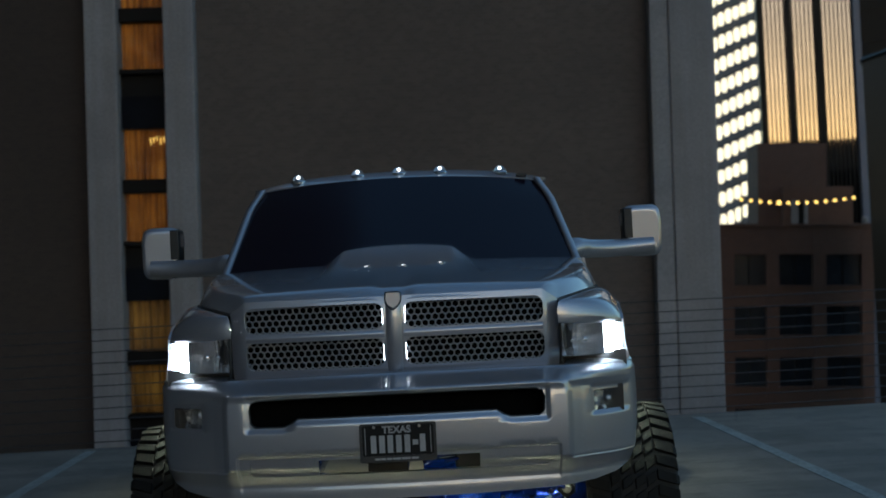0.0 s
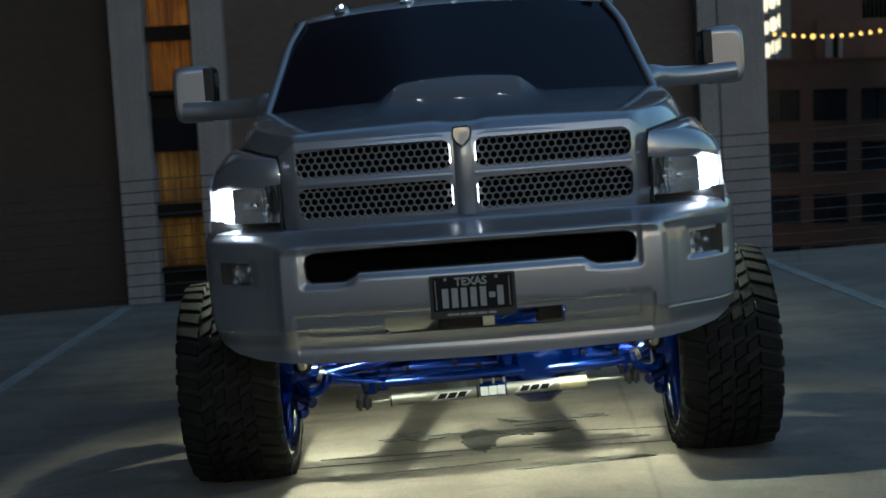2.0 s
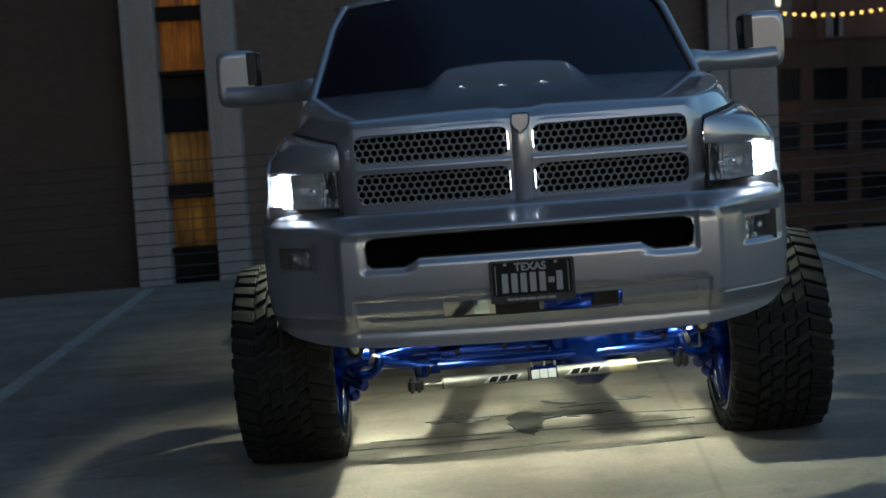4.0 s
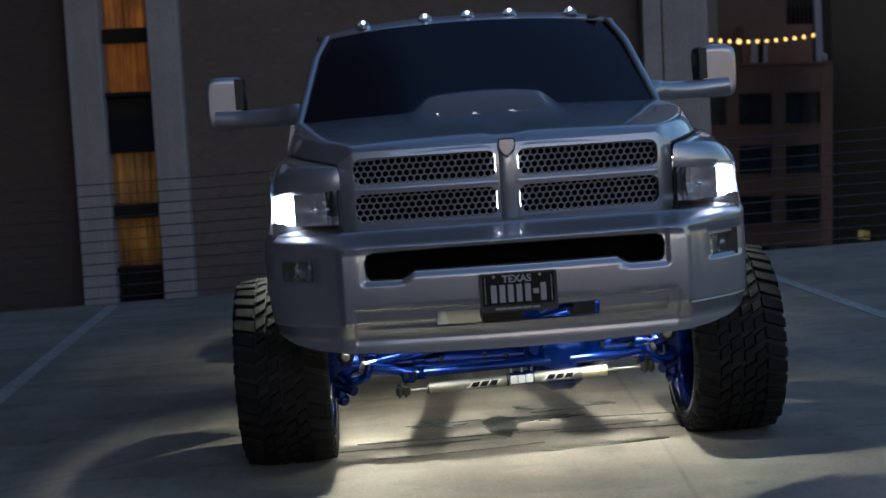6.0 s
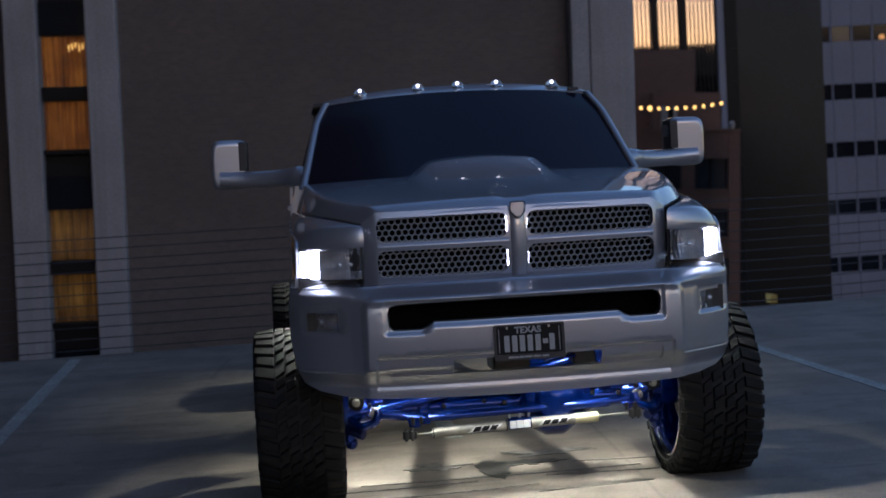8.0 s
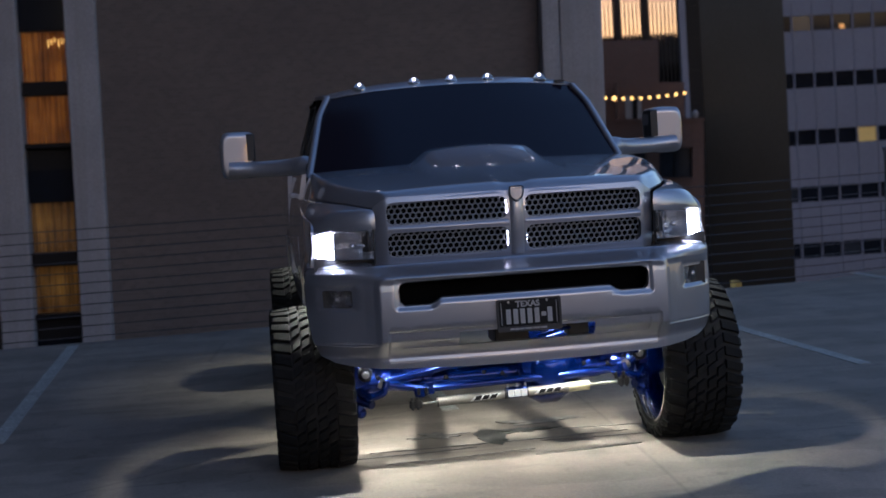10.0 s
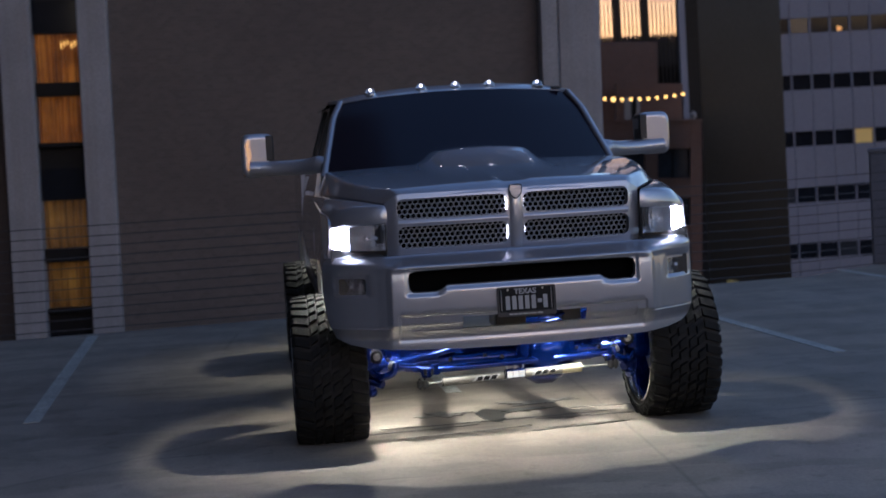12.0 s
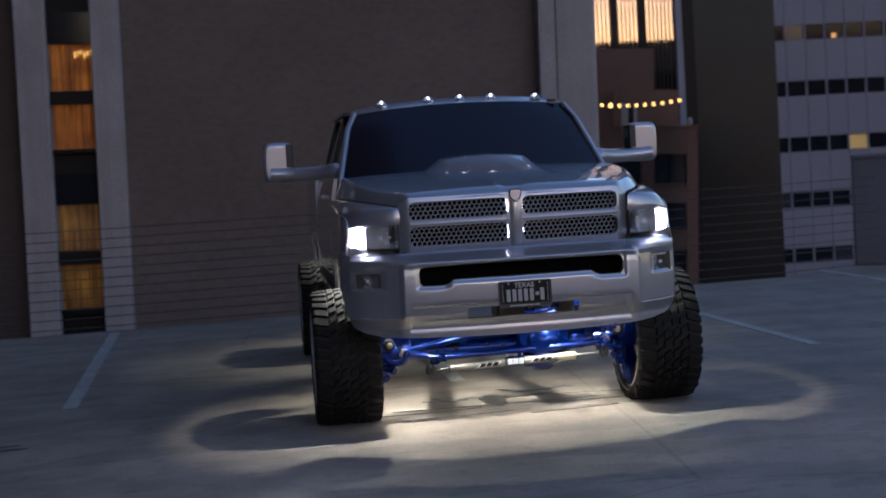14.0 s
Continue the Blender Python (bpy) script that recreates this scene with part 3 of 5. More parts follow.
def dark_block():
    d = thing("bronze_building", "windowless dark bronze block with a polished face", "building")
    a, b = Vector((18.75, 56.0, 0)), Vector((19.75, 48.5, 0))
    bm = bmesh.new()
    back = Vector((2.67, 8.0, 0))
    n, top = 6, 9.65
    loop = [a, b, b + back, a + back]
    lowv = [bm.verts.new((*p.xy, -15.9)) for p in loop]
    highv = [bm.verts.new((*p.xy, top)) for p in loop]
    for i in range(4):
        bm.faces.new((lowv[i], lowv[(i + 1) % 4], highv[(i + 1) % 4], highv[i]))
    bm.faces.new(highv)
    part("wall", bm, bronze_wall, d, smooth=0)
    bm = bmesh.new()
    for i in range(4):
        p, q = loop[i], loop[(i + 1) % 4]
        tube(bm, [(*p.xy, top), (*q.xy, top)], 0.12, 6)
    part("coping", bm, dark_metal, d)
    part("floodlight", boxes(((18.85, 53.2, -4.85), (19.15, 53.9, -4.5))), office_dim, d, "small yellow wall lamp near the base", smooth=0)


def far_towers():
    # ramped garage tower whose lamps shine between slanted floors
    g = thing("garage_tower", "tall garage tower with slanted rows of bright white lamps", "building", (0, 200, 0))
    x0, x1 = 38.0, 47.6
    part("frame", boxes(((x0 - 3, 0.4, -15.9), (x1, 14, 75))), panel_grey, g, smooth=0)
    for k in range(26):
        z = -4.0 + 3.16 * k
        for i in range(10):
            bm = bmesh.new()
            u = x0 - 0.2 + i * 1.08
            zz = z + 0.40 * (u - x0)
            hw, hh = 0.47, 0.98 + 0.10 * noise.noise((k, i, 5.5))
            ring = [2 * math.pi * j / 16 for j in range(16)]
            vs = [bm.verts.new((u + hw * math.copysign(abs(math.cos(t)) ** 0.7, math.cos(t)), 0.2, zz + hh * math.copysign(abs(math.sin(t)) ** 0.6, math.sin(t)) + 0.2 * hw * math.cos(t))) for t in ring]
            bm.faces.new(vs)
            thicken(bm, (0, 0.15, 0))
            part("lamp", bm, office_lit, g, smooth=0)
        bm = bmesh.new()
        box(bm, (x0 - 3, -0.2, z + 1.25), (x1, 0.38, z + 1.95), lambda c: (c.x, c.y, c.z + 0.40 * (c.x - x0)))
        part("floor_slab", bm, concrete, g, smooth=0)
    # mirrored tower with pale fins
    m = thing("glass_tower", "mirror-glass tower with pale vertical fins reflecting the sunset", "building", (0, 130, 0))
    a, b = 31.6, 40.2
    bm = bmesh.new()
    box(bm, (a, 0, -15.9), (b, 12, 29.6), lambda c: (c.x + (0.26 * c.y if c.x < a + 1 else 0), c.y, c.z + (0.72 * (c.x - a) if c.z > 0 else 0)))
    part("glazing", bm, mirror_glass, m, smooth=0)
    for i in range(22):
        x = a + 0.15 + i * (b - a - 0.3) / 21
        wide = i in (6, 13)
        w = 0.22 if wide else 0.05
        bm = boxes(((x - w, -0.35 if wide else -0.12, -15.9), (x + w, 0.0, 29.4 + 0.72 * (x - a))))
        part("fin", bm, dark_metal, m, smooth=0)
    part("corner_pier", boxes(((b, -0.4, -15.9), (b + 0.62, 6, 40))), panel_grey, m, smooth=0)
    part("corner_pier", boxes(((a - 0.45, -0.3, -15.9), (a, 0.2, 29.5))), dark_metal, m, smooth=0)
    k = thing("dark_glass_tower", "tall unlit dark glass tower", "building", (0, 150, 0))
    part("glazing", boxes(((46.6, 0, -15.9), (80, 20, 90))), dark_metal, k, smooth=0)
    for i in range(24):
        part("floor_band", boxes(((46.5, -0.1, -12 + 3.6 * i), (80, 0.0, -11.2 + 3.6 * i))), dark_metal, k, smooth=0)


brick_block()
office_slab()
dark_block()
far_towers()


def neighbour_tower():
    """The tall block that closes the place beside the deck."""
    t = thing("neighbour_tower", "tall plain brown brick tower beside the deck", "building", kind="structure")
    part("wall", boxes(((-46, -40, -15.9), (-10.5, 20.0, 75))), brown_brick, t, smooth=0)
    for k in range(19):
        part("floor_band", boxes(((-10.5, -40, -12 + 4.4 * k), (-10.4, 20.0, -11.6 + 4.4 * k))), concrete, t, smooth=0)


neighbour_tower()


def skyline():
    """Plain roofs of the town behind the walk, seen only as reflections."""
    s = thing("town_skyline", "dark roofs of the town behind the deck", "skyline", kind="structure")
    rnd = random.Random(5)
    x = -700.0
    while x < 700:
        w, h = rnd.uniform(30, 90), rnd.uniform(58, 80)
        part("block", boxes(((x, -760, -15.9), (x + w - 2, -700, h))), brown_brick, s, smooth=0)
        x += w


skyline()


# ---------------------------------------------------------------- the truck
truck = thing("pickup_truck", "lifted silver pickup truck with blue axle parts and lit headlights", "truck")
AXLE_Y, REAR_Y, TYRE_R, TYRE_X, TYRE_W, FOOT = 0.935, 4.43, 0.429, 1.0, 0.40, 0.410


def shut_x(y):
    return 0.655 + 0.312 * (1 - math.exp(-max(0, y - 0.17) / 0.38))


def shut_z(y):
    return 1.347 + 0.046 * (1 - math.exp(-max(0, y - 0.2) / 0.26))


def shoulder_x(y):
    return 0.590 + 0.322 * (1 - math.exp(-max(0, y - 0.17) / 0.40))


def hood_z(y):
    """Height of the hood along its middle: a leaning nose up to a crease, then a long gentle rise."""
    if y < 0.252:
        t = max(0, (y - 0.174) / 0.078)
        return 1.384 + 0.056 * (1 - (1 - t) ** 1.7) ** 0.75
    return 1.440 + 0.102 * (1 - ((1.6 - y) / 1.348) ** 1.3 if y < 1.6 else 1)


def hood_point(a, b):
    """a from -1 to 1 across the hood, b from 0 at the nose to 1 at the cowl."""
    s, k = (1 if a >= 0 else -1), abs(a)
    y = 0.174 + 1.448 * b ** 1.5
    xh, xs = shoulder_x(y), shut_x(y)
    if k < 0.80:
        x = xh * k / 0.80
        z = hood_z(y) - 0.018 * (x / xh) ** 2
    else:
        # flat facet that falls from a soft crease to the wing
        t = (k - 0.80) / 0.20
        x = xh + (xs - xh) * t ** 0.85
        z0 = hood_z(y) - 0.018
        z = z0 + (shut_z(y) - z0) * t ** 1.35
    # cowl scoop, rising to the windscreen
    flank = 1 - smoothstep(0.25, 0.385, x)
    rise = min(1, max(0, (y - 0.30) / 1.05))
    z += 0.090 * rise ** 3 * flank * (1 - 0.22 * min(1, (x / 0.3) ** 2))
    # shallow spine behind the badge
    z -= 0.009 * (1 - smoothstep(0.04, 0.10, x)) * (1 - smoothstep(0.2, 0.75, y))
    y += (0.055 * (x / 0.66) ** 2 + 0.03 * smoothstep(0.615, 0.70, x)) * (1 - b) - 0.20 * (1 - min(1, x / 0.9) ** 2) * b ** 3
    return (s * x, y, z)


bm = bmesh.new()
sheet(bm, lambda u, v: hood_point(2 * u - 1, v), 120, 80)
thicken(bm, (0, 0.004, -0.012))
part("hood", bm, paint, truck, "silver cowl-induction hood", smooth=30)


def nose_y(x, z):
    barrel = 0.026 * ((z - 1.235) / 0.16) ** 2 if z < 1.235 else 0.018 * ((z - 1.235) / 0.16) ** 2
    return 0.160 + 0.055 * (x / 0.66) ** 2 + 0.0425 * max(0, 1.36 - z) + barrel + 0.03 * smoothstep(0.615, 0.70, abs(x))


grille = hub("grille", truck, "silver cross-bar grille with honeycomb mesh")
OPEN = []
for s in (-1, 1):
    for lo, hi in ((1.106, 1.221), (1.260, 1.366)):
        x0, x1 = sorted((s * 0.043, s * 0.618))
        OPEN.append((x0, lo, x1, hi))
outer = [(0.682, 1.350), (0.615, 1.394), (-0.615, 1.394), (-0.682, 1.350)] + rounded(-0.682, 1.042, 0.682, 1.392, 0.05)[12:]
bm = holed(outer, [rounded(*o, 0.036) for o in OPEN], nose_y, 0.055, [-0.64 + 0.08 * i for i in range(17)] + [s * v for s in (-1, 1) for v in (0.62, 0.63, 0.65, 0.66, 0.67)], [1.05, 1.065, 1.08, 1.09, 1.10, 1.115, 1.15, 1.19, 1.238, 1.28, 1.32, 1.345, 1.37, 1.38])
part("surround", bm, paint, grille, bevel=0.010)
bm = bmesh.new()
sheet(bm, lambda u, v: (-0.036 + 0.072 * u, nose_y(0, 1.08 + 0.31 * v) - 0.016 * math.sin(math.pi * u) ** 0.6 + 0.004, 1.085 + 0.305 * v), 10, 14)
thicken(bm, (0, 0.03, 0))
part("centre_bar", bm, paint, grille, smooth=50)
for s in (-1, 1):
    bm = bmesh.new()
    sheet(bm, lambda u, v: (s * (0.04 + 0.575 * u), nose_y(0.04 + 0.575 * u, 1.240) - 0.012 * math.sin(math.pi * v) + 0.004, 1.222 + 0.037 * v), 16, 8)
    thicken(bm, (0, 0.03, 0))
    part("cross_bar", bm, paint, grille, smooth=50)
# shield-shaped badge plate, left plain
bm = bmesh.new()
outline = [(-0.030, 1.410), (0.030, 1.410), (0.033, 1.375), (0.022, 1.355), (0, 1.338), (-0.022, 1.355), (-0.033, 1.375)]
bm.faces.new([bm.verts.new((x, 0.145 + 0.06 * max(0, z - 1.36), z)) for x, z in outline])
thicken(bm, (0, 0.03, 0))
badge = part("badge", bm, paint, grille, "plain shield-shaped badge", bevel=0.004)
bm = bmesh.new()
tube(bm, [(x * 0.98, 0.145 + 0.06 * max(0, z - 1.36) - 0.0015, z - 0.002) for x, z in outline + outline[:1]], 0.0022, 6)
part("badge_groove", bm, black, badge, "dark outline of the badge")


def honeycomb(x0, z0, x1, z1):
    bm = bmesh.new()
    p, hole = 0.0285, 0.0131
    rows = int((z1 - z0) / (p * 0.866)) + 3
    for j in range(rows):
        for i in range(int((x1 - x0) / p) + 3):
            cx, cz = x0 + (i - 0.5 + 0.5 * (j % 2)) * p, z0 - 0.01 + j * p * 0.866
            if not (x0 - 0.006 < cx < x1 + 0.006 and z0 - 0.012 < cz < z1 + 0.012):
                continue
            ring = []
            for k in range(6):
                a = math.pi / 6 + k * math.pi / 3
                o = (cx + p / math.sqrt(3) * math.cos(a), cz + p / math.sqrt(3) * math.sin(a))
                q = (cx + hole * math.cos(a), cz + hole * math.sin(a))
                y = nose_y(cx, cz) + 0.030
                ring.append((bm.verts.new((o[0], y, o[1])), bm.verts.new((q[0], y + 0.001, q[1])), bm.verts.new((q[0], y + 0.010, q[1]))))
            for k in range(6):
                a, b = ring[k], ring[(k + 1) % 6]
                bm.faces.new((a[0], b[0], b[1], a[1]))
                bm.faces.new((a[1], b[1], b[2], a[2]))
    return bm


for o in OPEN:
    part("honeycomb_mesh", honeycomb(*o), mesh_metal, grille, "perforated honeycomb insert", smooth=0)
# white LED strips tucked behind the cross of the grille
for s in (-1, 1):
    for pts in (((0.0560, 1.2645), (0.0490, 1.270), (0.0465, 1.282), (0.0465, 1.335), (0.0500, 1.352), (0.060, 1.3620)), ((0.0465, 1.200), (0.0465, 1.165), (0.0465, 1.128))):
        bm = bmesh.new()
        tube(bm, [(s * x, nose_y(x, z) + 0.022, z) for x, z in pts], 0.0009, 8)
        part("led_strip", bm, led, grille, "thin lit white LED strip")
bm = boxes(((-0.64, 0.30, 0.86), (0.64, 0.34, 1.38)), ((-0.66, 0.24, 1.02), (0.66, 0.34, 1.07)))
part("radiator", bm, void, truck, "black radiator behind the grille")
for x in (-0.97, 0.66):
    part("gap_filler", boxes(((x, 0.34, 1.03), (x + 0.31, 0.5, 1.12))), black, truck)


# front bumper
def bumper_y(x, z):
    ax = abs(x)
    k = max(0, ax - 0.68)
    y = 0.03 + 0.11 * ax * ax + 0.5 * (z - 0.87) ** 2 * smoothstep(0.62, 0.74, z) * (1 - smoothstep(0.99, 1.02, z)) + 0.5 * k * smoothstep(-0.02, 0.08, k) + 0.16 * (k / 0.345) ** 7
    side = smoothstep(0.60, 0.86, ax)
    y += 0.10 * (1 - side) * smoothstep(1.015, 1.085, z) + 0.05 * side * smoothstep(1.035, 1.08, z)
    y += 0.065 * smoothstep(0.71, 0.630, z) + 0.004 * smoothstep(0.628, 0.575, z) if z < 0.70 else 0
    # proud centre with rounded upper corners
    dx, dz = ax - 0.645, z - 0.975
    edge = math.hypot(max(dx, 0), max(dz, 0)) + min(max(dx, dz), 0) - 0.055
    y -= 0.026 * (1 - smoothstep(-0.016, 0.016, edge)) * smoothstep(0.695, 0.725, z)
    # seam of the lower valance
    y += 0.003 * smoothstep(0.662, 0.670, ax) * (1 - smoothstep(0.0, 0.006, abs(z - 0.708)))
    # inset lower panel below a step line
    inset = (1 - smoothstep(0.648, 0.657, ax)) * (1 - smoothstep(0.764, 0.773, z)) * smoothstep(0.60, 0.690, z)
    y += 0.013 * inset
    # rolled edge round the air slot
    low = 0.886 + 0.030 * (1 - smoothstep(0.405, 0.455, ax))
    ex, ez = ax - 0.598, max(low - z, z - 1.003)
    gap = math.hypot(max(ex, 0), max(ez, 0)) + min(max(ex, ez), 0)
    y += 0.013 * (1 - smoothstep(-0.002, 0.026, gap))
    # fog lamp shelf
    y += 0.016 * smoothstep(0.785, 0.81, ax) * (1 - smoothstep(0.955, 0.975, ax)) * smoothstep(0.862, 0.885, z) * (1 - smoothstep(0.975, 1.0, z))
    return y


def bumper_outline():
    right = [(0.30, 0.577), (0.60, 0.584), (0.80, 0.595), (0.90, 0.615), (0.965, 0.645), (1.0, 0.72), (1.018, 0.84), (1.02, 0.98), (1.012, 1.050), (0.98, 1.074), (0.70, 1.075), (0.35, 1.078)]
    return [(0, 0.575)] + right + [(0, 1.08)] + [(-x, z) for x, z in reversed(right)]


slot = [(-0.595, 0.905), (-0.575, 0.886), (-0.455, 0.886), (-0.425, 0.899), (-0.40, 0.916), (0.40, 0.916), (0.425, 0.899), (0.455, 0.886), (0.575, 0.886), (0.595, 0.905),
        (0.600, 0.96), (0.590, 0.988), (0.560, 0.998), (0.3, 1.003), (0, 1.004), (-0.3, 1.003), (-0.560, 0.998), (-0.590, 0.988), (-0.600, 0.96)]
holes = [slot, rounded(-0.604, 0.684, 0.604, 0.750, 0.014), rounded(0.808, 0.882, 0.942, 0.966, 0.012), rounded(-0.942, 0.882, -0.808, 0.966, 0.012)]
cuts_x = sorted([-1.0 + 0.04 * i for i in range(51)] + [-0.98, 0.98] + [s * v for s in (-1, 1) for v in (0.606, 0.612, 0.618, 0.624, 0.648, 0.651, 0.654, 0.657, 0.662, 0.666, 0.672, 0.678, 0.684, 0.690, 0.696, 0.702, 0.708, 0.714, 0.72, 0.73, 0.74, 0.75, 0.79, 0.80, 0.81)])
cuts_z = [0.555, 0.57, 0.585, 0.60, 0.61, 0.62, 0.63, 0.64, 0.652, 0.664, 0.672, 0.679, 0.684, 0.697, 0.702, 0.705, 0.708, 0.711, 0.714, 0.725, 0.758, 0.764, 0.767, 0.770, 0.773, 0.80, 0.84, 0.860, 0.866, 0.872, 0.878, 0.884, 0.892, 0.898, 0.904, 0.910, 0.92, 0.95, 0.965, 0.975, 0.985, 1.0] + [1.008 + 0.006 * i for i in range(11)]
bumper = hub("front_bumper", truck, "silver moulded front bumper with a wide air slot")
bm = holed(bumper_outline(), holes, bumper_y, 0.045, cuts_x, cuts_z)
shell_part("shell", bm, paint, bumper, bumper_y)
bm = bmesh.new()
sheet(bm, lambda u, v: ((2 * u - 1) * (1.005 - 0.01 * v), bumper_y((2 * u - 1) * 1.0, 1.07) + 0.16 * v, 1.070 + 0.020 * v * smoothstep(0.66, 0.74, abs(2 * u - 1)) + 0.004 * math.sin(math.pi * v)), 50, 6)
thicken(bm, (0, 0, -0.012))
part("top_shelf", bm, paint, bumper, smooth=40)
# black sheet and shelf imitate the shade inside the slot
part("air_slot_backing", boxes(((-0.66, 0.16, 0.86), (0.66, 0.18, 1.05)), ((-0.66, 0.085, 0.855), (0.66, 0.34, 0.865))), void, bumper, "black sheet standing for the shade inside the air slot", smooth=0)
bm = bmesh.new()
loop = slot + slot[:2]
tube(bm, [(x, bumper_y(x, z) + 0.012, z) for x, z in loop], 0.006, 8, 1)
part("slot_lip", bm, black, bumper, "black edge trim inside the air slot", smooth=60)
for s in (-1, 1):
    x0, x1 = sorted((s * 0.325, s * 0.610))
    bm = bmesh.new()
    sheet(bm, lambda u, v: (x0 + (x1 - x0) * u, bumper_y(x0 + (x1 - x0) * u, 0.680 + 0.074 * v) + 0.011, 0.680 + 0.074 * v), 12, 8)
    thicken(bm, (0, 0.012, 0))
    part("lower_insert", bm, paint, bumper, "recessed silver lower insert", bevel=0.003)
    fog = hub("fog_lamp", bumper, "unlit clear fog lamp")
    bm = bmesh.new()
    xa, xb = sorted((s * 0.812, s * 0.938))
    sheet(bm, lambda u, v: (xa + (xb - xa) * u, bumper_y(xa + (xb - xa) * u, 0.92) + 0.022, 0.886 + 0.076 * v), 10, 4)
    thicken(bm, (0, 0.006, 0))
    lens = part("lens", bm, clear, fog, smooth=50)
    lens.visible_shadow = False
    bm = bmesh.new()
    rnd = random.Random(11)
    for i in range(9):
        for k in range(5):
            u0, u1, z0, z1 = i / 9, (i + 1) / 9, 0.878 + 0.0184 * k, 0.878 + 0.0184 * (k + 1)
            tx, tz = rnd.uniform(-0.009, 0.009), rnd.uniform(-0.009, 0.009)
            bulge = 0.030 * (1 - ((i - 4) / 4.5) ** 2) * (1 - ((k - 2) / 3) ** 2)
            face = []
            for u, z, a, b in ((u0, z0, -1, -1), (u1, z0, 1, -1), (u1, z1, 1, 1), (u0, z1, -1, 1)):
                x = xa + (xb - xa) * u
                face.append(bm.verts.new((x, bumper_y(x, 0.92) + 0.036 + bulge + a * tx + b * tz, z)))
            bm.faces.new(face)
    thicken(bm, (0, 0.006, 0))
    part("reflector", bm, fog_metal, fog, "faceted smoked reflector", smooth=0)
    bm = bmesh.new()
    xm = (xa + xb) / 2
    bmesh.ops.create_uvsphere(bm, u_segments=12, v_segments=8, radius=0.013, matrix=Matrix.Translation((xm, bumper_y(xm, 0.92) + 0.045, 0.924)))
    part("bulb_shield", bm, lamp_chrome, fog)
    part("bezel", boxes(((xa - 0.004, bumper_y(xa, 0.92) + 0.09, 0.87), (xb + 0.004, bumper_y(xb, 0.92) + 0.12, 0.98))), black, fog, smooth=0)

# number plate, its characters left as plain bars
plate = hub("number_plate", truck, "black number plate in a black frame")
TILT = Matrix.Translation((0, 0.0, 0.812)) @ Matrix.Rotation(radians(-3), 4, "X")


def plate_box(lo, hi):
    bm = boxes((lo, hi))
    bmesh.ops.transform(bm, matrix=TILT, verts=bm.verts[:])
    return bm


part("panel", plate_box((-0.150, -0.004, -0.072), (0.150, 0.004, 0.074)), plate_black, plate, bevel=0.002)
rim_loop = holed(rounded(-0.1535, -0.077, 0.1535, 0.077, 0.01), [rounded(-0.143, -0.052, 0.143, 0.069, 0.01)], lambda x, z: -0.008, 0.008, [], [])
bmesh.ops.transform(rim_loop, matrix=TILT, verts=rim_loop.verts[:])
part("frame", rim_loop, plate_frame_mat, plate, "satin black plate frame", bevel=0.0015)
lettering("state_name", "TEXAS", 0.039, plate_white, plate, TILT @ Matrix.Translation((-0.005, -0.005, 0.050)) @ Matrix.Rotation(radians(90), 4, "X"), 0.001)
for k, x in enumerate((-0.098, -0.064, -0.031, 0.003, 0.037, 0.098)):
    part("character_bar", plate_box((x - 0.0110, -0.0065, -0.040), (x + 0.0110, -0.0035, 0.029)), plate_white, plate, smooth=0)
part("character_bar", plate_box((0.058, -0.0065, -0.012), (0.080, -0.0035, 0.008)), plate_white, plate, smooth=0)
for k, (x, w) in enumerate(((-0.083, 0.011), (-0.060, 0.009), (-0.037, 0.010), (-0.007, 0.016), (0.030, 0.017), (0.066, 0.014))):
    part("motto_bar", plate_box((x - w, -0.0098, -0.068), (x + w, -0.0078, -0.060)), plate_white, plate, "small bar of plate frame lettering", smooth=0)
for x in (-0.131, 0.131):
    part("border_line", plate_box((x - 0.0012, -0.0060, -0.044), (x + 0.0012, -0.0035, 0.060)), plate_white, plate, "thin pale border line", smooth=0)
for x in (-0.095, 0.087):
    bm = bmesh.new()
    lathe(bm, [(-0.008, 0.0), (-0.008, 0.005), (-0.004, 0.006)], 12, (x, 0, 0.062), "y", False)
    bmesh.ops.transform(bm, matrix=TILT, verts=bm.verts[:])
    part("screw", bm, zinc, plate)
part("bracket", boxes(((-0.10, 0.012, 0.76), (0.10, 0.03, 0.86))), black, plate)


# headlights
def lamp_y(ax):
    return 0.195 + 0.20 * max(0, (ax - 0.69) / 0.28) ** 1.7


